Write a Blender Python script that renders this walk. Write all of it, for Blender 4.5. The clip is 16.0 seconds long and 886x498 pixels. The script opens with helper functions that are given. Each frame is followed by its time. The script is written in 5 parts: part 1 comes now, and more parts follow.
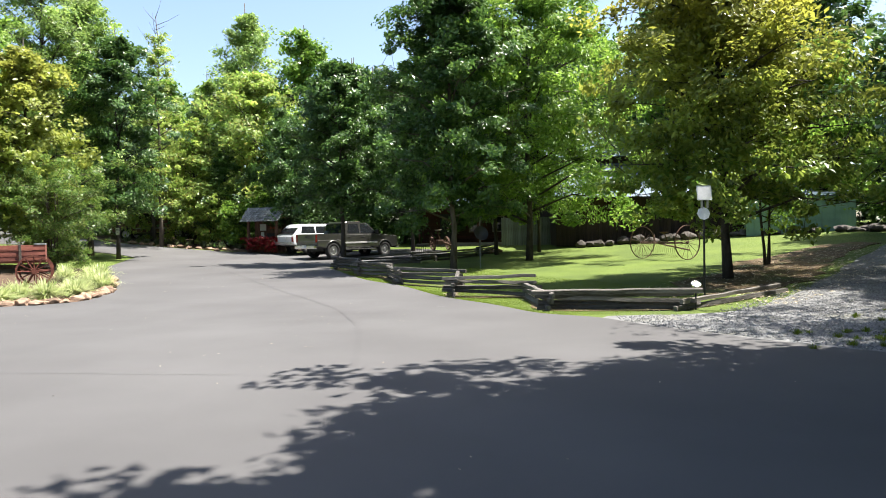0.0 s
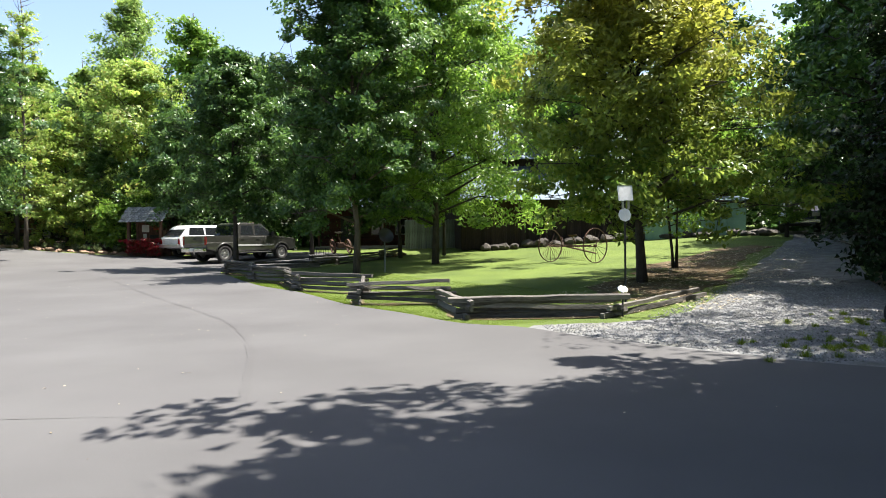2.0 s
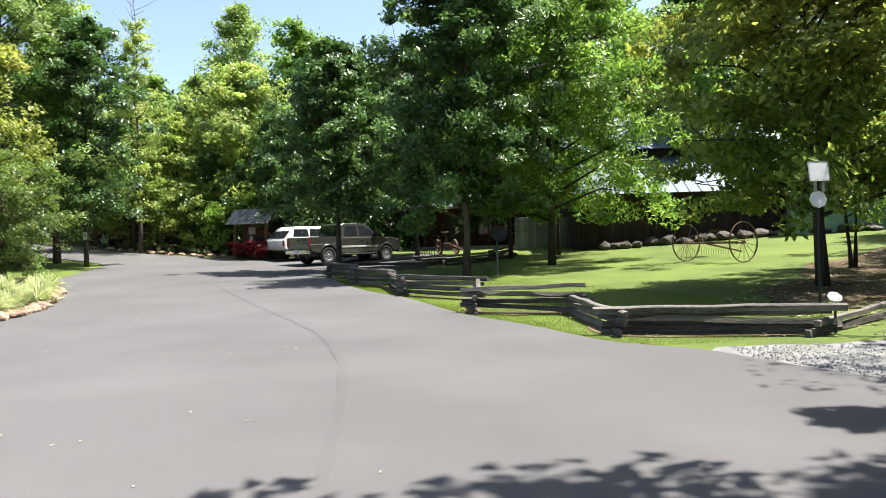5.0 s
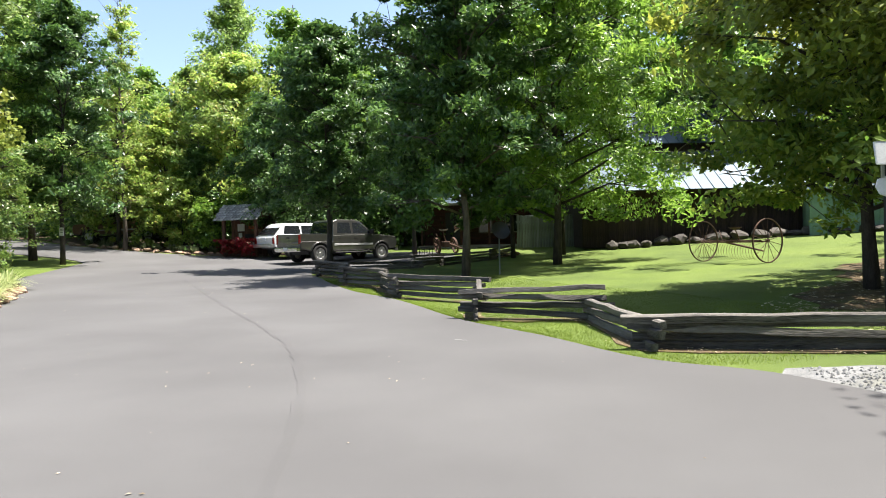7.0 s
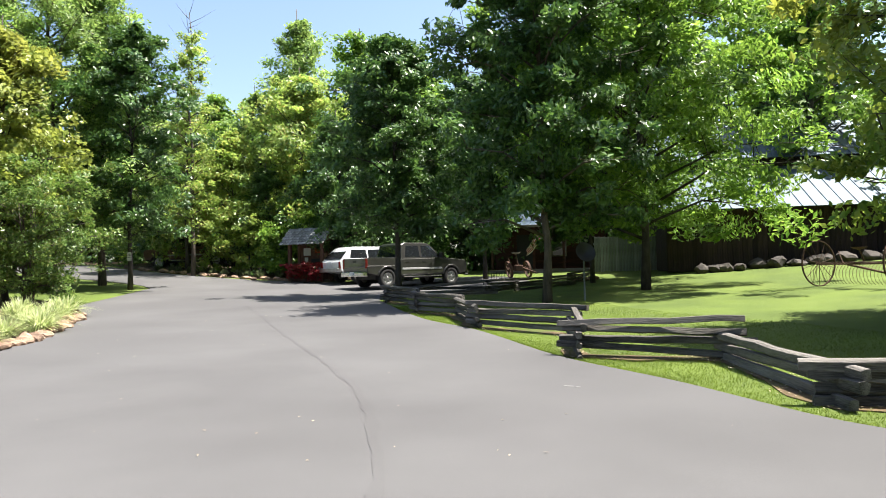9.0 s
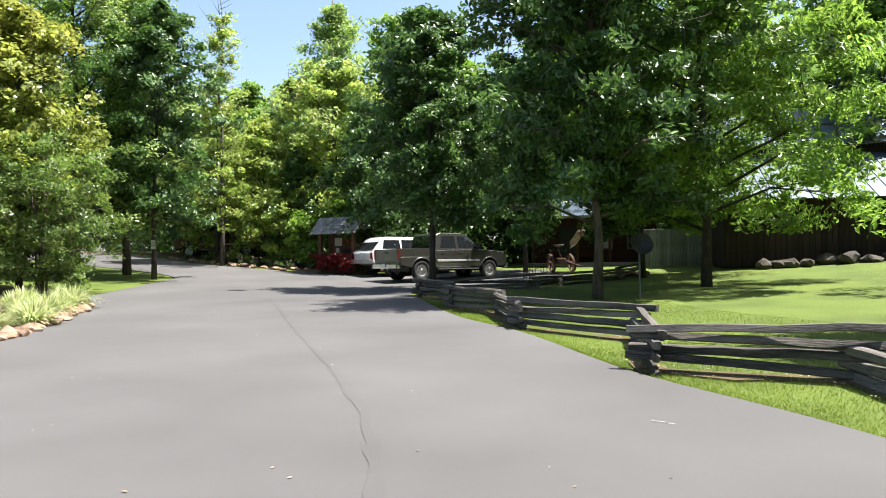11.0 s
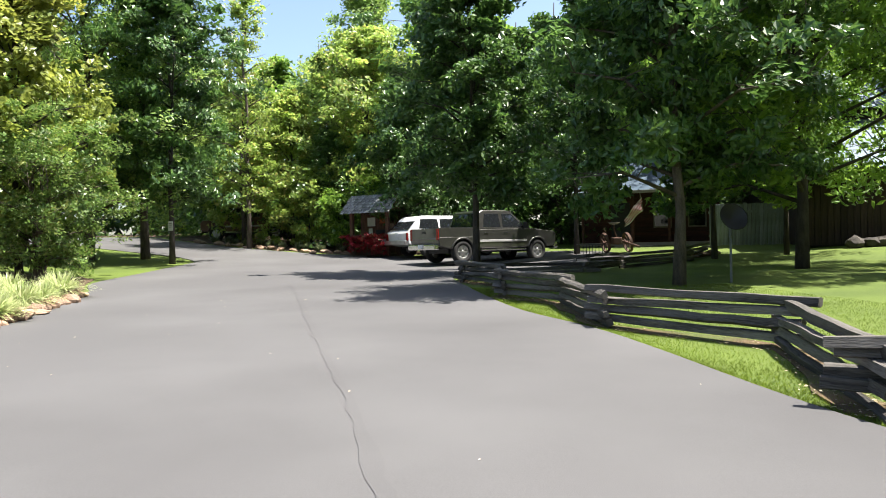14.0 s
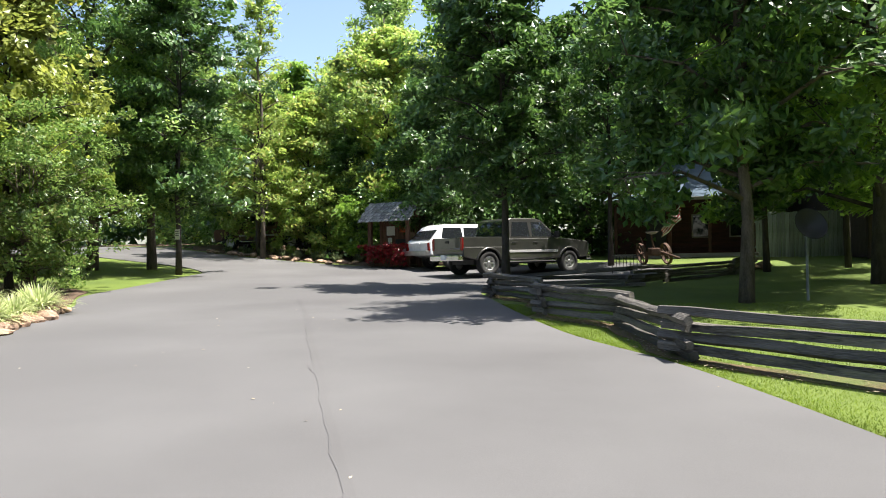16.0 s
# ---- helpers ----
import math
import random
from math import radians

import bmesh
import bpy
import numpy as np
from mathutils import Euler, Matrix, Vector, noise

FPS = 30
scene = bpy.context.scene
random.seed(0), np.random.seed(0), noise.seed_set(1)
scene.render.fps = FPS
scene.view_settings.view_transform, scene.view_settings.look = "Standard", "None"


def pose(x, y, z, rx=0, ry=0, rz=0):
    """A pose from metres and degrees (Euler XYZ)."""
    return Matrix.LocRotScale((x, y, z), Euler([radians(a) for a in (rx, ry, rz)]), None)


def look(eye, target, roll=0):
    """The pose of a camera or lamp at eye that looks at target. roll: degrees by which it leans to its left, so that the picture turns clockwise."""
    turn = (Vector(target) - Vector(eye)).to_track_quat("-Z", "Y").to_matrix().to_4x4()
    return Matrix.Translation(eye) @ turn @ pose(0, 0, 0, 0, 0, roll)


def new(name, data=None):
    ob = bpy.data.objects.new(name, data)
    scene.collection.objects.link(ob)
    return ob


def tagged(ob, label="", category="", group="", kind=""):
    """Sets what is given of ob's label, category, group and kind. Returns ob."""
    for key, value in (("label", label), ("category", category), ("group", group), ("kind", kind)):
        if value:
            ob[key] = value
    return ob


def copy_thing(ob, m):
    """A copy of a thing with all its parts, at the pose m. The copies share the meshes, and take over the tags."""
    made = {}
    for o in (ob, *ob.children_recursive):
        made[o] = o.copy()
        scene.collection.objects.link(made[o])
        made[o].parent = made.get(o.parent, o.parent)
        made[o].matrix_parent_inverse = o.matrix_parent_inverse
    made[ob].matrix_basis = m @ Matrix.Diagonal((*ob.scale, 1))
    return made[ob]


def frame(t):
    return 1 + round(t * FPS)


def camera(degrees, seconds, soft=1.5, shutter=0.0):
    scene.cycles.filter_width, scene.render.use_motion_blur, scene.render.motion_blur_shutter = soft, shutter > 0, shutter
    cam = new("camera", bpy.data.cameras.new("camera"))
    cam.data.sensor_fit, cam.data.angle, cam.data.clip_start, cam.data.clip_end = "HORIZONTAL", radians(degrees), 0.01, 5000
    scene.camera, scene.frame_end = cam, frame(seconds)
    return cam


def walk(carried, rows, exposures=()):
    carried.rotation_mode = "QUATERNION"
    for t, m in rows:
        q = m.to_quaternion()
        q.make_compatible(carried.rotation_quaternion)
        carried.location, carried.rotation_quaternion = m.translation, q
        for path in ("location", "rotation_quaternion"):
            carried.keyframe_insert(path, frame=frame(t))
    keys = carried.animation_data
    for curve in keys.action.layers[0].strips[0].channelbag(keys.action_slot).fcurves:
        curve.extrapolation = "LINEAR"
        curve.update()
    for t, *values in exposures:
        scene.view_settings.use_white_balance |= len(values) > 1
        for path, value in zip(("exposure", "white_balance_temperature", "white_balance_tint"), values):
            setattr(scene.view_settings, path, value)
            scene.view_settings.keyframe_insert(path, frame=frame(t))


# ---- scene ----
cam = camera(66.4, 16.0, soft=1.0)
PATH = [
    (0, (-0.469, -0.34, 1.497), (-0.53, 1.658, 1.459), -1.1),
    (0.5, (-0.531, -0.05, 1.481), (-0.475, 1.949, 1.426), -1.3),
    (1, (-0.581, 0.296, 1.447), (-0.428, 2.289, 1.383), -1.0),
    (1.5, (-0.58, 0.71, 1.458), (-0.325, 2.693, 1.402), -1.0),
    (2, (-0.655, 1.089, 1.461), (-0.419, 3.074, 1.428), -0.9),
    (2.5, (-0.68, 1.51, 1.451), (-0.384, 3.488, 1.442), -1.5),
    (3, (-0.736, 1.886, 1.444), (-0.568, 3.879, 1.431), -1.1),
    (3.5, (-0.788, 2.371, 1.413), (-0.643, 4.365, 1.38), -0.9),
    (4, (-0.863, 2.702, 1.426), (-0.739, 4.696, 1.351), -2.0),
    (4.5, (-0.894, 3.116, 1.393), (-0.915, 5.115, 1.338), -1.7),
    (4.7, (-0.905, 3.322, 1.384), (-0.973, 5.32, 1.354), -1.6),
    (6.8, (-0.86, 5.253, 1.289), (-0.907, 7.252, 1.277), -1.7),
    (7, (-0.896, 5.424, 1.275), (-0.962, 7.423, 1.252), -1.3),
    (7.5, (-1.028, 5.833, 1.272), (-1.161, 7.829, 1.264), -1.1),
    (8, (-1.135, 6.26, 1.251), (-1.312, 8.253, 1.258), -1.4),
    (8.5, (-1.271, 6.695, 1.24), (-1.517, 8.68, 1.281), -0.8),
    (9, (-1.387, 7.124, 1.238), (-1.638, 9.107, 1.293), -1.5),
    (9.2, (-1.396, 7.307, 1.233), (-1.669, 9.287, 1.291), -2.1),
    (11.3, (-1.705, 9.264, 1.176), (-2.076, 11.229, 1.203), -1.0),
    (11.5, (-1.738, 9.431, 1.166), (-2.113, 11.396, 1.181), -1.2),
    (12, (-1.869, 9.893, 1.159), (-2.237, 11.859, 1.171), -1.2),
    (12.5, (-2.023, 10.315, 1.149), (-2.438, 12.271, 1.126), -1.0),
    (13, (-2.139, 10.769, 1.127), (-2.538, 12.728, 1.089), -1.4),
    (13.5, (-2.279, 11.257, 1.115), (-2.741, 13.202, 1.07), -1.0),
    (14, (-2.443, 11.696, 1.13), (-2.907, 13.642, 1.117), -1.3),
    (14.5, (-2.556, 12.199, 1.144), (-3.07, 14.132, 1.174), -1.3),
    (15, (-2.732, 12.577, 1.151), (-3.277, 14.5, 1.199), -1.0),
    (15.5, (-2.863, 13.04, 1.133), (-3.363, 14.976, 1.17), -1.4),
    (16, (-3.037, 13.477, 1.125), (-3.557, 15.408, 1.145), -1.1),
]
walk(cam, [(t, look(e, g, r)) for t, e, g, r in PATH], exposures=[(0, 1.86), (16, 1.86)])

# ---- world, sun ----
SUN_EL, SUN_DIR = radians(66), Vector((0.985, 0.172, 0)).normalized()
world = bpy.data.worlds.new("sky")
scene.world = world
world.use_nodes = True
wn = world.node_tree.nodes
sky = wn.new("ShaderNodeTexSky")
sky.sky_type = "NISHITA"
sky.sun_disc = False
sky.sun_elevation = SUN_EL
sky.sun_rotation = math.atan2(SUN_DIR.x, SUN_DIR.y)
sky.air_density, sky.dust_density, sky.ozone_density = 1.0, 2.0, 0.7
wn["Background"].inputs["Strength"].default_value = 0.082
world.node_tree.links.new(sky.outputs[0], wn["Background"].inputs["Color"])
sun = new("sun", bpy.data.lights.new("sun", "SUN"))
sun.data.energy, sun.data.angle, sun.data.color = 4.7, radians(0.53), (1.0, 0.95, 0.87)
sun.matrix_world = look(SUN_DIR * math.cos(SUN_EL) * 60 + Vector((0, 0, math.sin(SUN_EL) * 60)), (0, 0, 0))


# ---- materials ----
def material(name, c1, c2, rough=0.8, scale=4.0, fine=60.0, bump=0.3, metal=0.0, stretch=(1, 1, 1), c3=None, spec=0.4,
             vary=0.0, space="Object", dist=0.02):
    """Two-scale mottled surface: c1 to c2 by large noise, fine grain and bump, optional stain colour c3."""
    m = bpy.data.materials.new(name)
    m.use_nodes = True
    n, l = m.node_tree.nodes, m.node_tree.links
    b = n["Principled BSDF"]
    tc = n.new("ShaderNodeTexCoord")
    mp = n.new("ShaderNodeMapping")
    mp.inputs["Scale"].default_value = stretch
    l.new(tc.outputs[space], mp.inputs["Vector"])
    big, small = n.new("ShaderNodeTexNoise"), n.new("ShaderNodeTexNoise")
    for tex, sc in ((big, scale), (small, fine)):
        tex.inputs["Scale"].default_value = sc
        tex.inputs["Detail"].default_value = 6
        l.new(mp.outputs[0], tex.inputs["Vector"])
    add = n.new("ShaderNodeMath")
    add.operation = "MULTIPLY_ADD"
    l.new(small.outputs[0], add.inputs[0])
    add.inputs[1].default_value = 0.6
    l.new(big.outputs[0], add.inputs[2])
    ramp = n.new("ShaderNodeValToRGB")
    ramp.color_ramp.elements[0].position, ramp.color_ramp.elements[1].position = 0.55, 1.05
    ramp.color_ramp.elements[0].color, ramp.color_ramp.elements[1].color = (*c1, 1), (*c2, 1)
    l.new(add.outputs[0], ramp.inputs[0])
    col = ramp.outputs[0]
    if c3:
        st = n.new("ShaderNodeTexNoise")
        st.inputs["Scale"].default_value, st.inputs["Detail"].default_value = scale * 0.37, 8
        l.new(mp.outputs[0], st.inputs["Vector"])
        r2 = n.new("ShaderNodeValToRGB")
        r2.color_ramp.elements[0].position, r2.color_ramp.elements[1].position = 0.52, 0.68
        l.new(st.outputs[0], r2.inputs[0])
        mx = n.new("ShaderNodeMix")
        mx.data_type = "RGBA"
        l.new(r2.outputs[0], mx.inputs[0])
        l.new(col, mx.inputs[6])
        mx.inputs[7].default_value = (*c3, 1)
        col = mx.outputs[2]
    if vary:
        oi, hs = n.new("ShaderNodeObjectInfo"), n.new("ShaderNodeHueSaturation")
        mr = n.new("ShaderNodeMapRange")
        mr.inputs[3].default_value, mr.inputs[4].default_value = 1 - vary, 1 + vary
        l.new(oi.outputs["Random"], mr.inputs[0])
        l.new(mr.outputs[0], hs.inputs["Value"])
        l.new(col, hs.inputs["Color"])
        col = hs.outputs[0]
    l.new(col, b.inputs["Base Color"])
    b.inputs["Roughness"].default_value, b.inputs["Metallic"].default_value = rough, metal
    b.inputs["Specular IOR Level"].default_value = spec
    if bump:
        bp = n.new("ShaderNodeBump")
        bp.inputs["Strength"].default_value, bp.inputs["Distance"].default_value = bump, dist
        l.new(add.outputs[0], bp.inputs["Height"])
        l.new(bp.outputs[0], b.inputs["Normal"])
    return m


def leaf_material(name, dark, light, trans, tip=None, tip_at=0.9, turning=None, gloss=0.4):
    """Leaf blade: colour varies from leaf to leaf, part of the light passes through."""
    m = bpy.data.materials.new(name)
    m.use_nodes = True
    n, l = m.node_tree.nodes, m.node_tree.links
    b = n["Principled BSDF"]
    geo = n.new("ShaderNodeNewGeometry")
    ramp = n.new("ShaderNodeValToRGB")
    e = ramp.color_ramp.elements
    e[0].color, e[1].color = (*dark, 1), (*light, 1)
    e[1].position = 0.85
    if tip:
        x = e.new(tip_at)
        x.color = (*tip, 1)
    l.new(geo.outputs["Random Per Island"], ramp.inputs[0])
    colour = ramp.outputs[0]
    tc, no = n.new("ShaderNodeTexCoord"), n.new("ShaderNodeTexNoise")
    if turning:
        # leaves turn first in the upper, outer clumps
        xyz, up, patch, both = (n.new("ShaderNode" + k) for k in ("SeparateXYZ", "MapRange", "TexNoise", "Math"))
        l.new(tc.outputs["Object"], xyz.inputs[0])
        l.new(xyz.outputs["Z"], up.inputs[0])
        up.inputs[1].default_value, up.inputs[2].default_value = turning[3], turning[4]
        patch.inputs["Scale"].default_value, patch.inputs["Detail"].default_value = 1.1, 4
        l.new(tc.outputs["Object"], patch.inputs["Vector"])
        both.operation, both.use_clamp = "MULTIPLY", True
        l.new(up.outputs[0], both.inputs[0])
        l.new(patch.outputs[0], both.inputs[1])
        mx = n.new("ShaderNodeMix")
        mx.data_type = "RGBA"
        l.new(both.outputs[0], mx.inputs[0])
        l.new(colour, mx.inputs[6])
        mx.inputs[7].default_value = (*turning[:3], 1)
        colour = mx.outputs[2]
    no.inputs["Scale"].default_value = 0.7
    l.new(tc.outputs["Object"], no.inputs["Vector"])
    hs, mr = n.new("ShaderNodeHueSaturation"), n.new("ShaderNodeMapRange")
    mr.inputs[1].default_value, mr.inputs[2].default_value = 0.3, 0.7
    mr.inputs[3].default_value, mr.inputs[4].default_value = 0.7, 1.3
    l.new(no.outputs[0], mr.inputs[0])
    l.new(mr.outputs[0], hs.inputs["Value"])
    l.new(colour, hs.inputs["Color"])
    l.new(hs.outputs[0], b.inputs["Base Color"])
    b.inputs["Roughness"].default_value = 0.36
    b.inputs["Specular IOR Level"].default_value = gloss
    tr = n.new("ShaderNodeBsdfTranslucent")
    br = n.new("ShaderNodeHueSaturation")
    br.inputs["Value"].default_value, br.inputs["Hue"].default_value = 1.7, 0.49
    l.new(hs.outputs[0], br.inputs["Color"])
    l.new(br.outputs[0], tr.inputs["Color"])
    mix = n.new("ShaderNodeMixShader")
    mix.inputs[0].default_value = trans
    l.new(b.outputs[0], mix.inputs[1])
    l.new(tr.outputs[0], mix.inputs[2])
    l.new(mix.outputs[0], n["Material Output"].inputs["Surface"])
    return m


def plain(name, c, rough=0.5, metal=0.0, coat=0.0):
    m = material(name, tuple(0.85 * v for v in c), tuple(min(1, 1.1 * v) for v in c), rough, 3, 40, 0.04, metal)
    m.node_tree.nodes["Principled BSDF"].inputs["Coat Weight"].default_value = coat
    return m


def glass_material(name, tint):
    m = bpy.data.materials.new(name)
    m.use_nodes = True
    b = m.node_tree.nodes["Principled BSDF"]
    b.inputs["Base Color"].default_value = (*tint, 1)
    b.inputs["Roughness"].default_value = 0.03
    b.inputs["Specular IOR Level"].default_value = 0.6
    return m


ASPHALT = material("asphalt", (0.070, 0.068, 0.069), (0.099, 0.097, 0.098), 0.93, 0.35, 160, 0.4, space="Object",
                   c3=(0.080, 0.078, 0.079), dist=0.004, spec=0.2)
LAWN = material("lawn", (0.048, 0.076, 0.009), (0.095, 0.137, 0.016), 0.9, 0.5, 90, 0.9, c3=(0.100, 0.138, 0.020), dist=0.03)
LITTER = material("leaf_litter", (0.040, 0.027, 0.015), (0.135, 0.092, 0.046), 0.95, 2.5, 45, 1.0, c3=(0.065, 0.085, 0.02), dist=0.04)
GRAVEL = material("gravel", (0.085, 0.085, 0.086), (0.205, 0.207, 0.207), 0.95, 3.0, 38, 1.0, c3=(0.14, 0.14, 0.12), dist=0.03)
MULCH = material("mulch", (0.035, 0.022, 0.014), (0.11, 0.07, 0.045), 0.95, 3, 40, 1.0, dist=0.03)
RAILWOOD = material("weathered_rail", (0.008, 0.007, 0.006), (0.150, 0.137, 0.122), 0.9, 3.2, 38, 1.0, stretch=(0.25, 3, 3), vary=0.35)
BARK = material("bark", (0.040, 0.032, 0.025), (0.130, 0.105, 0.085), 0.95, 5, 40, 1.0, stretch=(2, 2, 0.5))
BARK_DARK = material("dark_bark", (0.022, 0.018, 0.015), (0.070, 0.058, 0.048), 0.95, 5, 40, 1.0, stretch=(2, 2, 0.5))
ROCK = material("tan_rock", (0.10, 0.058, 0.038), (0.34, 0.235, 0.165), 0.9, 4, 25, 0.8, vary=0.45)
BOULDER = material("grey_boulder", (0.024, 0.020, 0.018), (0.080, 0.070, 0.061), 0.9, 2, 18, 0.8, vary=0.3)
OAK_LEAF = leaf_material("oak_leaf", (0.026, 0.072, 0.017), (0.086, 0.164, 0.036), 0.30, gloss=0.5)
WALNUT_LEAF = leaf_material("walnut_leaf", (0.062, 0.142, 0.019), (0.185, 0.300, 0.048), 0.44)
AUTUMN_LEAF = leaf_material("turning_leaf", (0.060, 0.128, 0.019), (0.195, 0.255, 0.044), 0.43, turning=(0.43, 0.36, 0.06, 3.0, 8.5))
LIME_LEAF = leaf_material("lime_leaf", (0.135, 0.220, 0.042), (0.285, 0.375, 0.090), 0.47, (0.31, 0.29, 0.08), 0.95)
PALE_LEAF = leaf_material("pale_leaf", (0.098, 0.180, 0.040), (0.240, 0.335, 0.088), 0.45)
MAPLE_LEAF = leaf_material("maple_leaf", (0.088, 0.160, 0.026), (0.240, 0.300, 0.058), 0.40, turning=(0.29, 0.25, 0.055, 2.0, 10.0))
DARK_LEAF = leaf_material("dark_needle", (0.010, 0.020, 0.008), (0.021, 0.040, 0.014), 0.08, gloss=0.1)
BUSH_LEAF = leaf_material("bush_leaf", (0.055, 0.112, 0.022), (0.160, 0.250, 0.055), 0.34, (0.20, 0.22, 0.07), 0.96)
LILY_LEAF = leaf_material("variegated_blade", (0.180, 0.260, 0.065), (0.500, 0.530, 0.290), 0.35)
GRASS_LEAF = leaf_material("grass_blade", (0.062, 0.104, 0.011), (0.132, 0.185, 0.024), 0.35, gloss=0.1)


# ---- mesh helpers ----
def mesh_from(name, verts, faces, mat, smooth=False):
    """A mesh of equal-sided faces from arrays."""
    me = bpy.data.meshes.new(name)
    v, f = np.asarray(verts, dtype=np.float32), np.asarray(faces, dtype=np.int32)
    me.vertices.add(len(v))
    me.vertices.foreach_set("co", v.ravel())
    k = f.shape[1]
    me.loops.add(f.size)
    me.loops.foreach_set("vertex_index", f.ravel())
    me.polygons.add(len(f))
    me.polygons.foreach_set("loop_start", np.arange(0, f.size, k, dtype=np.int32))
    me.polygons.foreach_set("use_smooth", np.full(len(f), smooth))
    me.update(calc_edges=True)
    me.materials.append(mat)
    return me


def part(name, bm, mat, parent=None, label="", smooth=False):
    """Links a bmesh as one mesh object under a thing or a part."""
    me = bpy.data.meshes.new(name)
    if smooth:
        for f in bm.faces:
            f.smooth = True
    bm.to_mesh(me)
    bm.free()
    me.materials.append(mat)
    ob = new(name, me)
    ob.parent = parent
    return tagged(ob, label)


def box(bm, size, m=Matrix(), bevel=0.0, seg=2):
    """Adds a bevelled block of that size, centred on m."""
    r = bmesh.ops.create_cube(bm, size=1, matrix=m @ Matrix.Diagonal((*size, 1)))
    if bevel:
        ed = list({e for v in r["verts"] for e in v.link_edges})
        bmesh.ops.bevel(bm, geom=ed, offset=bevel, segments=seg, affect="EDGES", profile=0.6)
    return bm


def tube(bm, pts, radii, seg=8):
    """Adds a closed tube along a line of points with a radius at each."""
    rings = []
    for i, p in enumerate(pts):
        p = Vector(p)
        d = (Vector(pts[min(i + 1, len(pts) - 1)]) - Vector(pts[max(i - 1, 0)])).normalized()
        a = d.orthogonal().normalized() if abs(d.z) > 0.95 else d.cross(Vector((0, 0, 1))).normalized()
        b = d.cross(a)
        rings.append([bm.verts.new(p + (a * math.cos(k * 2 * math.pi / seg) + b * math.sin(k * 2 * math.pi / seg)) * radii[i])
                      for k in range(seg)])
    for r0, r1 in zip(rings, rings[1:]):
        for k in range(seg):
            bm.faces.new((r0[k], r0[(k + 1) % seg], r1[(k + 1) % seg], r1[k]))
    bm.faces.new(rings[0][::-1])
    bm.faces.new(rings[-1])
    return bm


def lathe(bm, profile, seg=24, m=Matrix()):
    """Adds a surface turned round z from (radius, height) pairs."""
    rings = [[bm.verts.new(m @ Vector((r * math.cos(k * 2 * math.pi / seg), r * math.sin(k * 2 * math.pi / seg), z)))
              for k in range(seg)] for r, z in profile]
    for r0, r1 in zip(rings, rings[1:]):
        for k in range(seg):
            bm.faces.new((r0[k], r0[(k + 1) % seg], r1[(k + 1) % seg], r1[k]))
    return bm


def thing(name, m, label, category, group="", kind=""):
    ob = new(name)
    ob.empty_display_size = 0.2
    ob.matrix_world = m
    return tagged(ob, label, category, group, kind)


from mathutils.geometry import tessellate_polygon

# ---- terrain ----
TERRAIN = (0.0105, 0.067, -0.1635, 0.1591, 0.0775, 0.092, 0.003, -0.0126, -0.0026)


def ground_z(x, y):
    u, v = min(max(x, -28), 18.5) / 10, min(max(y, 0), 52) / 10
    s = min(max((y - 8) / 12, 0), 1)
    dip = 0.17 * math.exp(-((x + 3) ** 2 / 120 + (y - 37) ** 2 / 40))
    return s * s * (3 - 2 * s) * (sum(c * k for c, k in zip(TERRAIN, (1, u, v, u * u, u * v, v * v, u * u * v, u * v * v, v ** 3))) - dip)


def on(x, y, turn=0.0, dz=0.0):
    """A pose standing on the ground."""
    return pose(x, y, ground_z(x, y) + dz, 0, 0, turn)


def smooth_loop(pts, n=6, closed=True):
    """Catmull-Rom curve through the points."""
    out, c = [], len(pts)
    for i in range(c if closed else c - 1):
        p = [Vector((*pts[(i + k) % c if closed else min(max(i + k, 0), c - 1)], 0)) for k in (-1, 0, 1, 2)]
        for j in range(n):
            t = j / n
            q = 0.5 * (2 * p[1] + (p[2] - p[0]) * t + (2 * p[0] - 5 * p[1] + 4 * p[2] - p[3]) * t * t
                       + (3 * p[1] - p[0] - 3 * p[2] + p[3]) * t ** 3)
            out.append((q.x, q.y))
    return out if closed else out + [tuple(pts[-1])]


def sheet(name, outline, mat, lift, label, category, step=1.5, ragged=0.0):
    """A sheet of that outline laid over the terrain, with an edge that goes down into the ground."""
    bm = bmesh.new()
    pts = [(x + noise.noise((x * 2, y * 2, 3)) * ragged, y + noise.noise((x * 2, y * 2, 7)) * ragged) for x, y in outline]
    vs = [bm.verts.new((x, y, 0)) for x, y in pts]
    for tri in tessellate_polygon([[Vector((x, y, 0)) for x, y in pts]]):
        bm.faces.new([vs[k] for k in tri])
    bm.normal_update()
    for axis in (0, 1):
        lo, hi = min(p[axis] for p in pts), max(p[axis] for p in pts)
        k = math.floor(lo / step) + 1
        while k * step < hi:
            co, no = [0, 0, 0], [0, 0, 0]
            co[axis], no[axis] = k * step, 1
            bmesh.ops.bisect_plane(bm, geom=bm.verts[:] + bm.edges[:] + bm.faces[:], plane_co=co, plane_no=no)
            k += 1
    for f in bm.faces:
        if f.normal.z < 0:
            f.normal_flip()
    for v in bm.verts:
        v.co.z = ground_z(v.co.x, v.co.y) + lift
    rim = [e for e in bm.edges if e.is_boundary]
    ex = bmesh.ops.extrude_edge_only(bm, edges=rim)
    for v in ex["geom"]:
        if isinstance(v, bmesh.types.BMVert):
            v.co.z -= lift + 0.05
    ob = part(name, bm, mat)
    return tagged(ob, label, category, kind="structure")


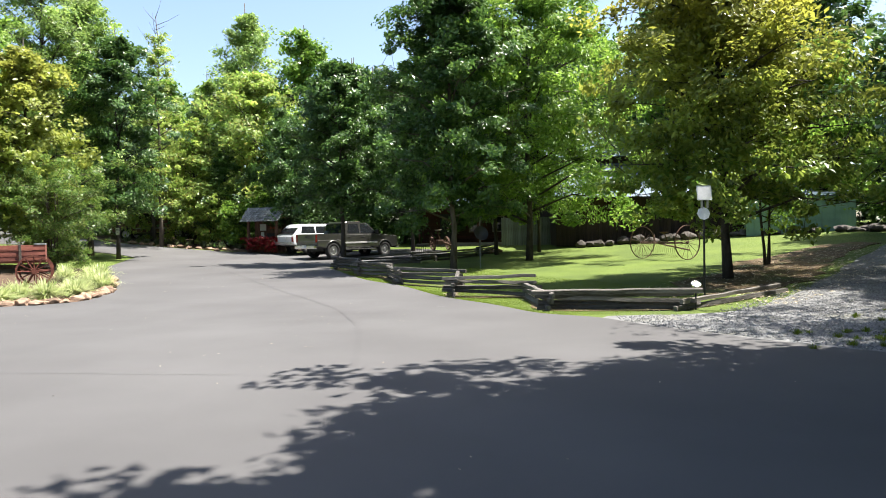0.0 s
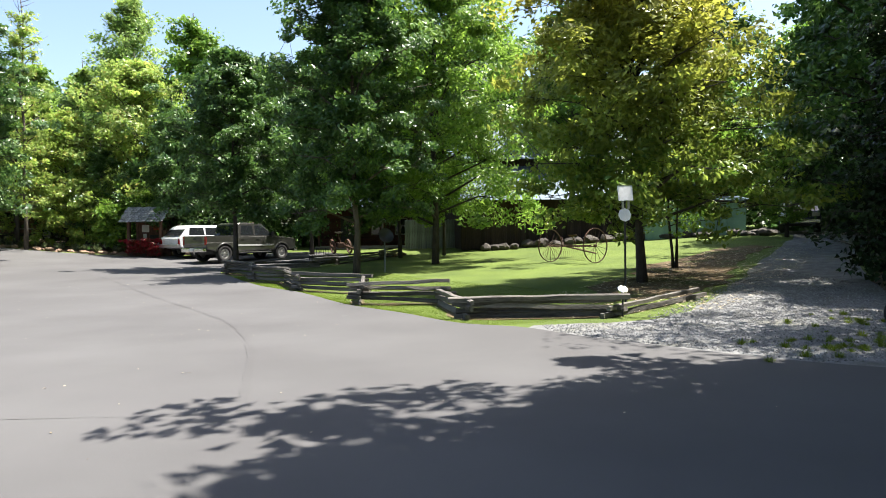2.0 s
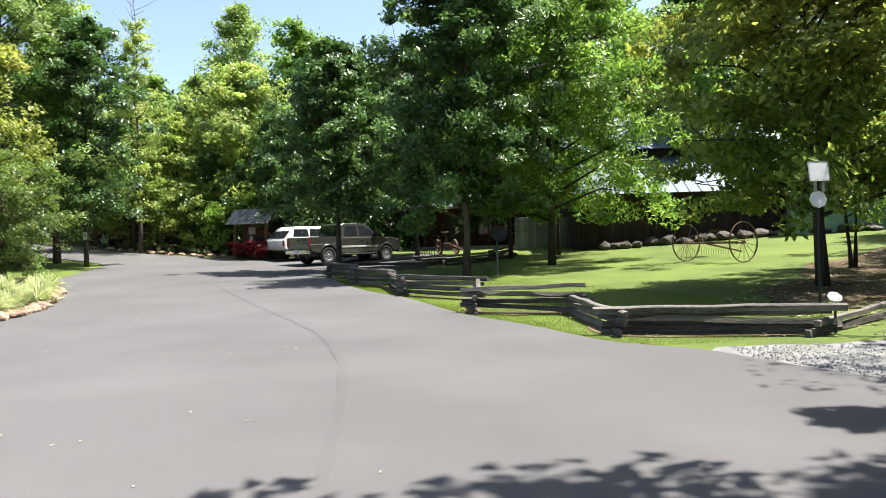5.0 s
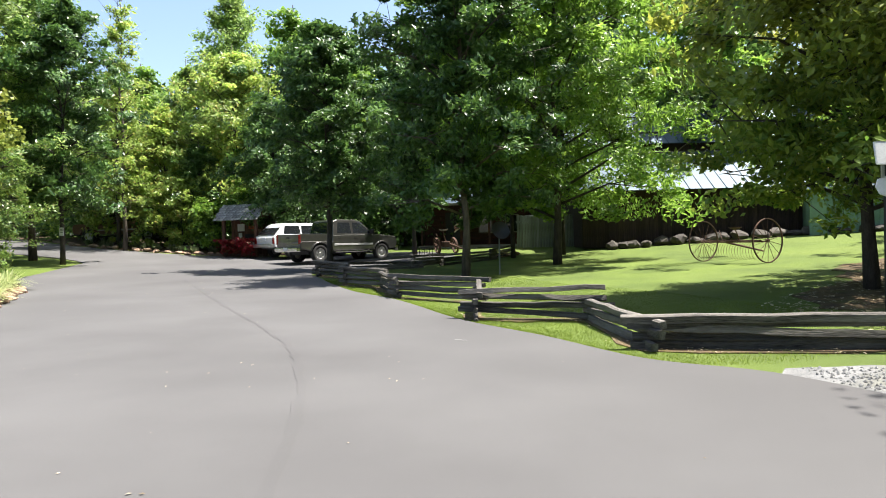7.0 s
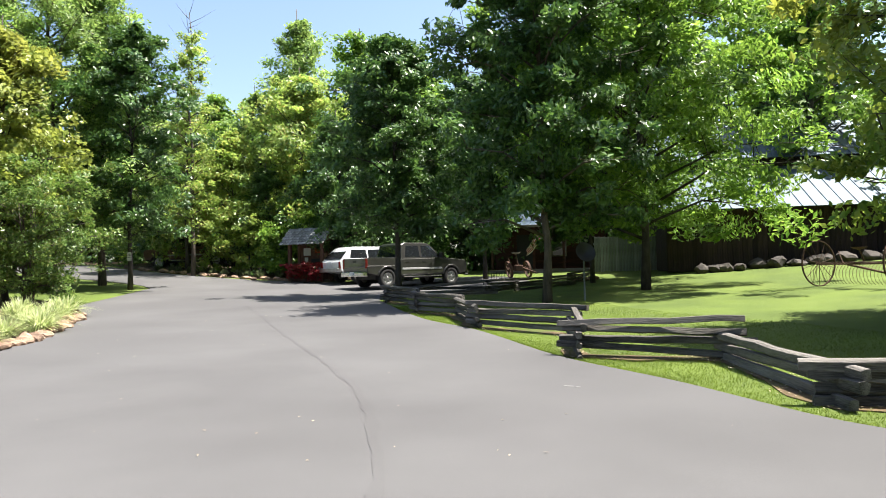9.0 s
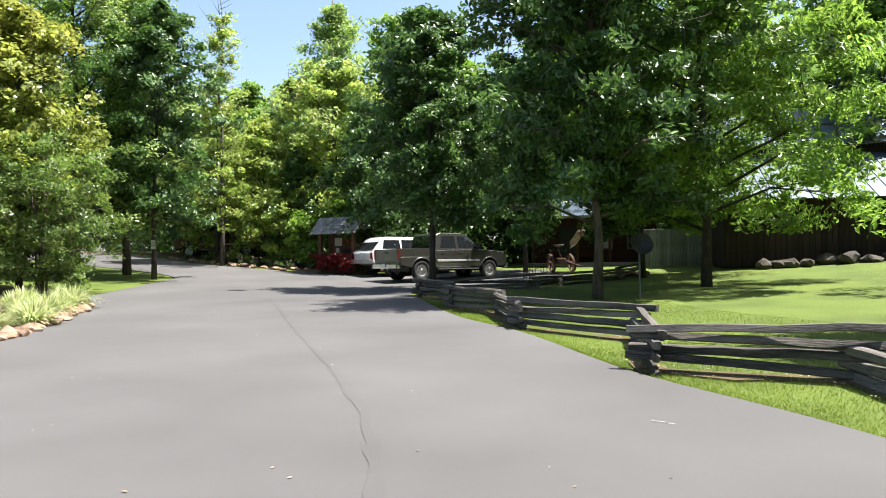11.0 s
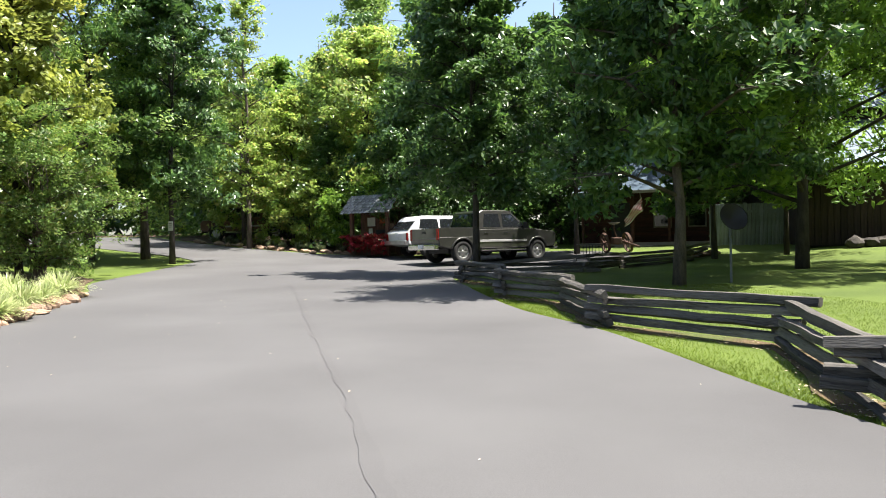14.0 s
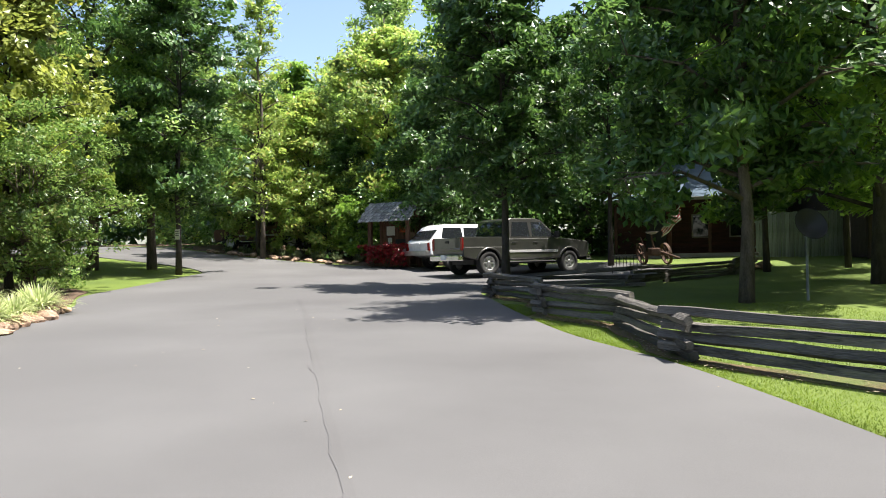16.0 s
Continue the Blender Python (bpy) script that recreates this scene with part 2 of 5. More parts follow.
steps = np.concatenate([[-400, -200, -120, -80, -60], np.arange(-50, 60.1, 1.0), [75, 100, 150, 250, 400]])
gv = np.array([(x, y, ground_z(x, y) + 0.016 * noise.noise((x * 0.4, y * 0.4, 0)) - 0.014) for y in steps for x in steps])
w = len(steps)
gf = np.array([(j * w + i, j * w + i + 1, (j + 1) * w + i + 1, (j + 1) * w + i) for j in range(w - 1) for i in range(w - 1)])
tagged(new("ground", mesh_from("ground", gv, gf, LAWN, True)), "mown green lawn on gently rising ground", "lawn", kind="structure")

RIGHT_EDGE = [(12, -12), (9.0, -3), (8.3, 3), (7.1, 6.2), (4.5, 7.9), (2.7, 10.2), (1.9, 11.7), (0.95, 12.6), (0.1, 14.5), (-0.98, 16.5), (-1.95, 19.1),
              (-2.65, 20.7), (-3.9, 22.9), (-5.5, 27), (-6.6, 30.6)]
LOT_EDGE = [(-5.4, 32.4), (-1.8, 37), (-1.7, 41), (-4, 43.2), (-9, 41.6), (-13, 40.6), (-17, 41.6), (-21, 43.3), (-26, 45.5), (-34, 49), (-48, 51)]
ROAD_EDGE = [(-50, 44), (-36, 43), (-27, 39.6), (-21, 37.5), (-18.2, 35.4), (-17.6, 33.6), (-16.6, 30.1), (-15.6, 26.9), (-14.0, 24.9),
             (-12.42, 22.1), (-11.12, 19.7), (-10.34, 16.75), (-11.6, 15.48), (-15, 14.2), (-24, 13), (-34, 12), (-36, -12)]
sheet("asphalt_pavement", smooth_loop(RIGHT_EDGE + LOT_EDGE + ROAD_EDGE), ASPHALT, 0.014,
      "sun-bleached grey asphalt of a curving drive and car park", "pavement")
sheet("gravel_drive", smooth_loop([(4.7, 7.6), (2.75, 10.1), (2.0, 11.8), (4.2, 12.1), (6.4, 14.3), (9.0, 17.6), (12.6, 22.3), (16.8, 27.4), (21, 33), (24, 39),
                                   (29, 39), (24.5, 31.5), (19, 25), (14, 19.6), (10.6, 14.6), (9.4, 11.5), (10.5, 8.5), (8.5, 5.9)]),
      GRAVEL, 0.008, "pale crushed-stone drive climbing between trees", "gravel", 1.0, 0.25)
sheet("leaf_litter", smooth_loop([(5.0, 15.6), (6.6, 15.3), (9.2, 18.6), (12.4, 23), (16, 27.6), (14, 28), (11, 25), (8.6, 23.2), (7.2, 20), (5.4, 18.4)]),
      LITTER, 0.003, "brown fallen leaves on bare earth under trees", "leaf litter", 1.0, 0.5)
sheet("shade_soil", smooth_loop([(9.5, 11), (10.8, 15), (15, 20.5), (20, 26), (27, 33), (45, 34), (45, 6), (14, 6.2), (10.6, 8.3)]),
      LITTER, 0.005, "dark earth and leaves under dense trees", "bare soil", 2.0, 0.4)
sheet("wood_floor", smooth_loop([(-8.6, 43), (-13, 41), (-17, 42.1), (-21, 43.9), (-26, 46.2), (-34, 49.8), (-60, 54), (-60, 100), (20, 100), (20, 56), (-4, 56), (-6, 46)]),
      MULCH, 0.006, "dark mulch and leaves under the wood", "mulch", 3.0, 0.3)
sheet("planting_bed", smooth_loop([(-11.7, 15.5), (-10.35, 16.8), (-11.1, 19.6), (-12.4, 22), (-14, 24.6), (-15.7, 26.8), (-17.2, 28.4), (-22, 29), (-30, 27), (-30, 15), (-15, 14.6)]),
      MULCH, 0.012, "dark mulch of an island planting bed", "mulch", 1.5, 0.1)


FENCE_LINE = [(6.5, 15.0), (3.75, 12.75), (1.2, 13.2), (1.05, 16.0), (-0.72, 16.65), (-0.7, 19.1), (-2.5, 20.9), (-3.1, 23.4), (-4.4, 24.8), (-4.85, 27.4), (-6.0, 28.7), (-6.25, 30.8)]
soil_line = smooth_loop([(x, y) for (x, y), (x2, y2) in zip(FENCE_LINE, FENCE_LINE[1:]) for x, y in ((x, y), ((x + x2) / 2, (y + y2) / 2))], 2, False)
sheet("fence_soil", [(x - 0.15, y - 0.1) for x, y in soil_line] + [(x + 0.15, y + 0.13) for x, y in reversed(soil_line)],
      LITTER, 0.005, "strip of bare brown earth beneath the rail fence", "bare soil", 1.0, 0.22)


# ---- trees ----
def crown_mesh(name, rng, clusters, n, size, mat, spread, slim=0.5, corners=4):
    """Many small leaves round the cluster centres: folded blades of four corners, or plain ones of three."""
    c = np.asarray(clusters)
    pick = rng.integers(0, len(c), n)
    off = rng.normal(size=(n, 3))
    off *= (rng.random((n, 1)) ** 0.45) / (np.linalg.norm(off, axis=1)[:, None] + 1e-6)
    off *= np.array([1, 1, 0.6]) * spread * rng.uniform(0.6, 1.5, (len(c), 1))[pick]
    p = c[pick] + off
    out = p - c.mean(0)
    out /= np.linalg.norm(out, axis=1)[:, None] + 1e-6
    clump = rng.normal(size=(len(c), 3))
    clump /= np.linalg.norm(clump, axis=1)[:, None]
    nor = rng.normal(size=(n, 3)) * 0.42 + clump[pick] * 0.75 + np.array([0, 0, 0.6]) + out * 0.4
    nor /= np.linalg.norm(nor, axis=1)[:, None]
    a = np.cross(nor, rng.normal(size=(n, 3)))
    a /= np.linalg.norm(a, axis=1)[:, None] + 1e-6
    b = np.cross(nor, a)
    s = size * rng.uniform(0.65, 1.35, (n, 1))
    v = np.empty((n, 4, 3))
    v[:, 0], v[:, 2] = p - a * s * 0.5, p + a * s * 0.5
    v[:, 1], v[:, 3] = p + b * s * slim * 0.5 + nor * s * 0.08, p - b * s * slim * 0.5 + nor * s * 0.08
    if corners == 3:
        v[:, 2] += a * s * 0.15
        v = v[:, 1:]
    return mesh_from(name, v.reshape(-1, 3), np.arange(n * corners).reshape(n, corners), mat)


def tree(m, label, seed, h, r, low, leaves, size, leaf_mat, bark=BARK, trunk_r=0.16, shape="oval", lean=(0, 0), limbs=16, spread=None, even=0.0,
         stems=1, group="", category="tree", name="tree", slim=0.5, gap=0.0, squash=1.0, corners=4, bare=0):
    """A tapered trunk with limbs and twigs, and a crown of leaf clumps with gaps and an uneven outline."""
    rng = np.random.default_rng(seed)
    root = thing(name, m, label, category, group)
    bm = bmesh.new()
    clusters = []
    tops = []
    for s in range(stems):
        ang = s * 2.4 + seed
        dx, dy = (math.cos(ang) * 0.09 * (stems > 1) + lean[0], math.sin(ang) * 0.09 * (stems > 1) + lean[1])
        pts, rad = [], []
        for k in range(9):
            u = k / 8
            z = u * h * 0.93
            wob = 0.012 * h * (rng.random() - 0.5) * (k > 0)
            pts.append((dx * z * (1 - 0.4 * u) + wob + 0.06 * s * (stems > 1), dy * z * (1 - 0.4 * u) + wob, z - 0.15 * (k == 0)))
            rad.append(trunk_r * (1 if s == 0 else 0.55) * (1.3 if k == 0 else 1) * (1 - 0.9 * u) + 0.008)
        tube(bm, pts, rad, 10)
        tops.append(pts)
    golden = rng.random() * 6
    for i in range(limbs):
        pts = tops[i % stems]
        u = (i + 0.5) / limbs
        z0 = low * 0.75 + (h * 0.9 - low * 0.75) * u * 0.92
        k = min(int(z0 / (h * 0.93) * 8), 7)
        f = z0 / (h * 0.93) * 8 - k
        p0 = Vector(pts[k]).lerp(Vector(pts[k + 1]), f)
        if shape == "oval":
            reach = r * (0.55 + 0.45 * math.sin(math.pi * min(1, 0.15 + 0.8 * u))) * (1 - 0.68 * u ** 2.6)
        elif shape == "dome":
            reach = r * (1 - 0.72 * u ** 1.4)
        elif shape == "cone":
            reach = r * (1 - u) ** 0.8 + 0.25
        else:
            reach = r * (0.75 + 0.25 * math.sin(math.pi * u))
        reach *= rng.uniform(0.72 + 0.2 * even, 1.12 - 0.1 * even)
        golden += 2.4 + rng.uniform(-0.3, 0.3)
        rise = (0.1 + 0.75 * u) * reach * squash
        tip = p0 + Vector((math.cos(golden) * reach, math.sin(golden) * reach, rise))
        mid = p0.lerp(tip, 0.5) + Vector((0, 0, 0.12 * reach))
        rr = trunk_r * 0.38 * (1 - 0.6 * u) + 0.008
        tube(bm, [p0, mid, tip], [rr, rr * 0.6, 0.006], 6)
        for j in range(7):
            q = 0.3 + 0.7 * ((j + rng.random()) / 7) ** (1 - 0.5 * even)
            c = (p0.lerp(mid, q * 2) if q < 0.5 else mid.lerp(tip, q * 2 - 1))
            side = Vector(rng.normal(size=3) * np.array([1, 1, 0.7])) * reach * (0.24 - 0.15 * even)
            e = c + side + Vector((0, 0, 0.05 * reach))
            if rng.random() < gap:
                continue
            tube(bm, [c, e], [rr * 0.3, 0.004], 4)
            clusters.append(tuple(e))
            if rng.random() < 0.6:
                clusters.append(tuple(c + side * 0.45 + Vector((0, 0, 0.15))))
    for i in range(bare):
        # dead twigs of the bare top
        p0 = Vector(tops[0][8]).lerp(Vector(tops[0][5]), rng.random())
        d = Vector((rng.normal(), rng.normal(), 1.1)).normalized() * rng.uniform(0.8, 2.0)
        tube(bm, [p0, p0 + d * 0.5 + Vector((0, 0, -0.05)), p0 + d], [0.02, 0.012, 0.004], 4)
    part("trunk", bm, bark, root, smooth=True)
    me = crown_mesh("crown", rng, clusters, leaves, size, leaf_mat, spread or r * 0.17, slim=slim, corners=corners)
    crown = new("crown", me)
    crown.parent = root
    return root


# ---- split rail fences ----
def rail_bm(rng, length, thick):
    """A rail split from a log: an uneven wedge section that wanders a little."""
    bm = bmesh.new()
    sec = [(-0.48, -0.52), (0.05, -0.60), (0.50, -0.46), (0.44, 0.44), (0.0, 0.56), (-0.52, 0.50)]
    sec = [(y * rng.uniform(0.75, 1.15), z * rng.uniform(0.85, 1.12)) for y, z in sec]
    rings = []
    for k in range(9):
        u = k / 8 - 0.5
        s = thick * (1 + 0.04 * rng.normal())
        oy, oz = 0.007 * rng.normal(), 0.005 * rng.normal()
        rings.append([bm.verts.new((u * length, y * s + oy, z * s + oz)) for y, z in sec])
    for a, b in zip(rings, rings[1:]):
        for k in range(6):
            bm.faces.new((a[k], b[k], b[(k + 1) % 6], a[(k + 1) % 6]))
    bm.faces.new(rings[0])
    bm.faces.new(rings[-1][::-1])
    return bm


def worm_fence(corners, label, seed, counts=(4,), thick=0.084):
    """Zigzag fence: rails of neighbouring panels lie over one another in turn at the corners."""
    rng = np.random.default_rng(seed)
    for i, ((x0, y0), (x1, y1)) in enumerate(zip(corners, corners[1:])):
        mx, my = (x0 + x1) / 2, (y0 + y1) / 2
        root = thing("split_rail_fence", on(mx, my), label, "fence", "zigzag fence panels")
        for c in range(counts[min(i, len(counts) - 1)]):
            z = 0.05 + (c * 2 + i % 2) * 0.062 if counts[min(i, len(counts) - 1)] < 5 else 0.045 + c * 0.078
            over = rng.uniform(0.18, 0.34)
            dx, dy = x1 - x0, y1 - y0
            ln = math.hypot(dx, dy)
            slope = math.atan2(ground_z(x1, y1) - ground_z(x0, y0), ln)
            bm = rail_bm(rng, ln + 2 * over, thick * rng.uniform(0.85, 1.12))
            ob = part("rail", bm, RAILWOOD, root)
            ob.matrix_basis = (Matrix.Translation((rng.normal() * 0.03, rng.normal() * 0.03, z))
                               @ Euler((0, -slope + rng.normal() * 0.016, math.atan2(dy, dx) + rng.normal() * 0.02)).to_matrix().to_4x4()
                               @ Matrix.Rotation(rng.normal() * 0.22 + math.pi * int(rng.integers(2)), 4, "X"))


worm_fence(FENCE_LINE,
           "weathered grey split-rail zigzag fence on grass", 5, (2, 5, 3, 4))
worm_fence([(-6.2, 30.8), (-2.9, 31.9), (-1.9, 34.2), (0.3, 36.4), (1.2, 38.6)], "weathered split-rail zigzag fence in tree shade", 9)

# ---- the trees one can tell apart ----
tree(on(-6.2, 31.8), "dense dark green oak with a straight trunk beside parked trucks", 11, 10.6, 2.5, 2.9, 34000, 0.185, OAK_LEAF, BARK_DARK, 0.105, limbs=40, spread=0.36)
tree(on(-0.9, 27.0), "tall dark green oak with grey bark on the lawn", 12, 13.4, 3.2, 2.1, 44000, 0.2, OAK_LEAF, BARK, 0.115, limbs=46, spread=0.42)
tree(on(2.55, 31.0), "bright green walnut tree with a dark trunk on the lawn", 13, 15.5, 5.9, 2.1, 70000, 0.23, WALNUT_LEAF, BARK_DARK, 0.14, limbs=44, slim=0.4, spread=0.66)
tree(on(6.8, 18.5), "yellowing tree with dark leaning stems beside the sign", 14, 10.4, 3.6, 1.9, 60000, 0.17, AUTUMN_LEAF, BARK_DARK, 0.115, limbs=60, lean=(-0.055, 0.0), shape="dome", spread=0.5)
tree(on(9.3, 21.9), "small many-stemmed green tree on fallen leaves", 15, 4.6, 1.9, 1.7, 7000, 0.13, WALNUT_LEAF, BARK_DARK, 0.042, limbs=18, stems=3)
tree(on(-18.4, 34.3), "dark green tree with a sign on its leaning trunk", 16, 12.8, 2.8, 2.9, 30000, 0.19, OAK_LEAF, BARK_DARK, 0.09, limbs=34, lean=(0.03, 0), spread=0.4)
tree(on(9.0, 0.9), "large spreading green tree shading the drive", 17, 9.6, 8.9, 6.0, 170000, 0.28, OAK_LEAF, BARK_DARK, 0.28, limbs=190, shape="round", spread=0.6, even=1.0, squash=0.3, gap=0.2, corners=3, slim=0.75)
tree(on(1.35, 37.2), "slim dark-trunked tree beside the zigzag fence", 22, 12.0, 3.4, 3.0, 22000, 0.2, OAK_LEAF, BARK_DARK, 0.09, limbs=34)
tree(on(3.7, 37.3), "slim dark-trunked tree at the lawn's upper edge", 23, 12.0, 3.4, 2.8, 22000, 0.2, WALNUT_LEAF, BARK_DARK, 0.075, limbs=34)
tree(on(-3.6, 41.5), "slim tree beside the porch", 24, 11.0, 2.8, 3.4, 18000, 0.2, OAK_LEAF, BARK_DARK, 0.10, limbs=30)
tree(on(13.6, 8.3), "broad green tree overhanging the gravel drive", 19, 13.0, 5.6, 4.0, 52000, 0.2, OAK_LEAF, BARK_DARK, 0.24, limbs=70, shape="round", spread=0.8)
tree(on(17.6, 17.6), "broad green tree overhanging the gravel drive", 20, 15.0, 5.2, 3.4, 46000, 0.22, OAK_LEAF, BARK_DARK, 0.22, limbs=64, shape="round", spread=0.8)
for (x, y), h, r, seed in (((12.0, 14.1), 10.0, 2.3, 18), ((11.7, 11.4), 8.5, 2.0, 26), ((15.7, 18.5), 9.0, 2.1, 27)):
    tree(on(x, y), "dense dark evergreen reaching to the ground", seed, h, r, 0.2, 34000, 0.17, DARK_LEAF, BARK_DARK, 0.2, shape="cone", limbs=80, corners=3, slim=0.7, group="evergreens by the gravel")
tree(on(-17.5, 27.0), "rounded bright green shrub with bare stems at the drive", 21, 3.5, 2.05, 0.5, 26000, 0.11, BUSH_LEAF, BARK, 0.05, limbs=40, stems=6, shape="round", category="shrub", name="shrub", spread=0.27)
for x, y, h, r, seed in ((-17.4, 44.6, 3.6, 1.5, 61), (-15.4, 43.6, 2.8, 1.2, 62), (-13.2, 44.2, 4.2, 1.6, 64)):
    tree(on(x, y), "leafy yellow-green shrub under the trees at the lot's edge", seed, h, r, 0.2, 5500, 0.2, LIME_LEAF if seed % 2 else WALNUT_LEAF, BARK_DARK, 0.04, limbs=26, stems=4, shape="round", category="shrub", name="shrub", spread=0.32, group="shrubs at the lot's edge")
# the tall trees over the planting bed
tree(on(-22.2, 34.4), "tall feathery pale green ash over the planting bed", 41, 17.0, 4.3, 2.2, 34000, 0.2, PALE_LEAF, BARK, 0.17, limbs=44, slim=0.35, spread=0.6)
tree(on(-20.7, 35.8), "tall pale green ash with glossy leaves by the road", 42, 16.0, 3.0, 3.0, 24000, 0.2, PALE_LEAF, BARK, 0.15, limbs=40, slim=0.4, spread=0.5)
tree(on(-18.9, 27.9), "young maple turning yellow and orange over the shrub", 43, 10.5, 2.5, 1.4, 22000, 0.18, MAPLE_LEAF, BARK_DARK, 0.09, limbs=34, slim=0.7, spread=0.42)
tree(on(-23.5, 26.5), "tall bright green tree behind the planting bed", 44, 16.0, 4.0, 2.0, 32000, 0.22, WALNUT_LEAF, BARK_DARK, 0.18, limbs=42, spread=0.55)
tree(on(-21.0, 20.0), "bright green tree hanging over the red wagon", 45, 12.0, 3.4, 1.4, 26000, 0.2, WALNUT_LEAF, BARK_DARK, 0.14, limbs=38, spread=0.5)
# trees behind the kiosk and the lot
tree(on(-15.2, 47.4), "round yellow-green tree leafy to the ground behind the kiosk", 46, 13.6, 3.9, 0.8, 30000, 0.24, LIME_LEAF, BARK_DARK, 0.15, limbs=50, spread=0.6)
tree(on(-18.9, 45.6), "yellow-green young tree leafy to the ground", 47, 9.5, 2.4, 0.5, 16000, 0.22, LIME_LEAF, BARK_DARK, 0.1, limbs=40, spread=0.45)
tree(on(-11.15, 41.5), "dark green tree leaning over the kiosk roof", 48, 9.0, 2.3, 1.7, 16000, 0.2, OAK_LEAF, BARK_DARK, 0.12, limbs=34, spread=0.45)
tree(on(-20.0, 42.9), "slender tree with thin leaves and a bare dead top", 49, 16.0, 2.0, 2.6, 7000, 0.19, LIME_LEAF, BARK, 0.11, limbs=34, gap=0.35, spread=0.42, bare=26)
tree(on(-19.6, 60.0), "very tall open-crowned tree standing above the wood", 50, 22.5, 3.4, 10.0, 15000, 0.3, PALE_LEAF, BARK, 0.24, limbs=36, gap=0.25, spread=0.75, shape="oval")

# ---- the wood behind and beside ----
WOOD = [
    ("lime", 31, 12.5, 3.2, 0.8, 13000, 0.31, LIME_LEAF, 0.15, "oval", 0.0),
    ("pale", 32, 15.0, 3.4, 1.5, 13000, 0.32, PALE_LEAF, 0.17, "oval", 0.0),
    ("walnut", 33, 16.0, 4.0, 2.0, 14000, 0.34, WALNUT_LEAF, 0.2, "oval", 0.0),
    ("oak", 34, 17.0, 4.2, 2.0, 14000, 0.34, OAK_LEAF, 0.22, "oval", 0.0),
    ("thin", 35, 15.0, 2.0, 3.0, 4500, 0.22, LIME_LEAF, 0.11, "oval", 0.35),
]
WOOD_LABEL = {"lime": "yellow-green young tree at the wood's edge", "pale": "pale green tree in the wood",
              "walnut": "tall bright green tree in the wood", "oak": "tall dark green tree in the wood",
              "thin": "slender thinly leaved tree at the wood's edge"}
made_wood = {}
for key, seed, h, r, low, n, size, mat, tr, shape, gap in WOOD:
    made_wood[key] = tree(pose(0, 160 + seed, 0), WOOD_LABEL[key], seed, h, r, low, n, size, mat, BARK_DARK, tr, shape, limbs=30, gap=gap, group="wood trees", corners=3, slim=0.75, spread=r * 0.15)


def plant(key, x, y, scale=1.0, turn=0.0):
    ob = copy_thing(made_wood[key], on(x, y, turn))
    ob.scale = (scale, scale, scale * (0.95 + 0.1 * math.sin(turn)))


for row in (("thin", -21.2, 44.5, 0.95, 200), ("lime", -22.5, 47, 0.85, 210), ("pale", -25.5, 48.5, 0.75, 40),
            ("oak", -10.5, 51, 0.8, 70), ("walnut", -13.6, 57, 1.2, 15), ("walnut", -9.3, 54.5, 1.15, 200), ("oak", -8, 58, 1.1, 130), ("pale", -11, 66, 1.5, 300), ("oak", -3, 60, 1.15, 15),
            ("walnut", -28, 62, 1.15, 80), ("pale", -33, 56, 1.05, 190), ("oak", -38, 60, 1.1, 250), ("lime", -30, 53, 0.85, 330), ("walnut", -45, 55, 1.2, 60),
            ("pale", -22, 57, 0.95, 140), ("oak", -52, 48, 1.2, 20), ("walnut", -50, 60, 1.3, 240), ("lime", -42, 66, 1.3, 10), ("oak", -25, 74, 1.3, 75),
            ("oak", -29, 28, 1.15, 45),
            ("walnut", -30, 21, 1.15, 10), ("oak", -36, 32, 1.25, 100), ("pale", -38, 22, 1.2, 160), ("oak", -8.5, 46.6, 0.72, 20), ("oak", -4.8, 48.4, 0.8, 95), ("oak", -12.4, 45.6, 0.62, 170), ("oak", -16.6, 45.2, 0.45, 60), ("walnut", -30, 39, 1.1, 33),
            ("oak", 3, 62, 1.3, 90), ("walnut", 11, 60, 1.35, 180), ("oak", 19, 56, 1.35, 33), ("pale", 27, 55, 1.3, 77), ("oak", 15, 51, 1.25, 230), ("oak", 6.5, 50, 1.2, 10), ("oak", -1, 52, 1.05, 50),
            ("oak", 24, 46, 1.1, 140), ("walnut", 31, 45, 1.2, 200), ("walnut", 19.7, 31.6, 0.42, 300), ("pale", 30, 36.5, 0.9, 60), ("oak", 26.5, 28.5, 1.3, 12),
            ("oak", 17.8, 23.6, 0.9, 110), ("oak", 21.4, 26.4, 1.15, 200), ("oak", 24.6, 30.4, 1.25, 20), ("walnut", 28.2, 34.4, 0.8, 75), ("oak", 31.5, 41, 0.9, 140), ("walnut", 33, 27, 1.1, 220), ("oak", 25, 12, 1.1, 15), ("walnut", 21, 41, 0.9, 150), ("oak", 36, 40, 1.2, 10), ("walnut", 13.5, 44.5, 0.95, 70),
            # seven unseen trees outside the view, added for reflections
            ("oak", 19, -2, 1.1, 70), ("oak", 28, -8, 1.1, 5), ("walnut", 12, -22, 1.1, 0), ("oak", -6, -26, 1.1, 50), ("pale", -22, -22, 1.1, 90), ("oak", -40, 0, 1.1, 130), ("walnut", -42, 10, 1.1, 10)):
    plant(*row)
for ob in made_wood.values():
    ob.location = (ob.location.x, ob.location.y - 100, ground_z(0, 60))


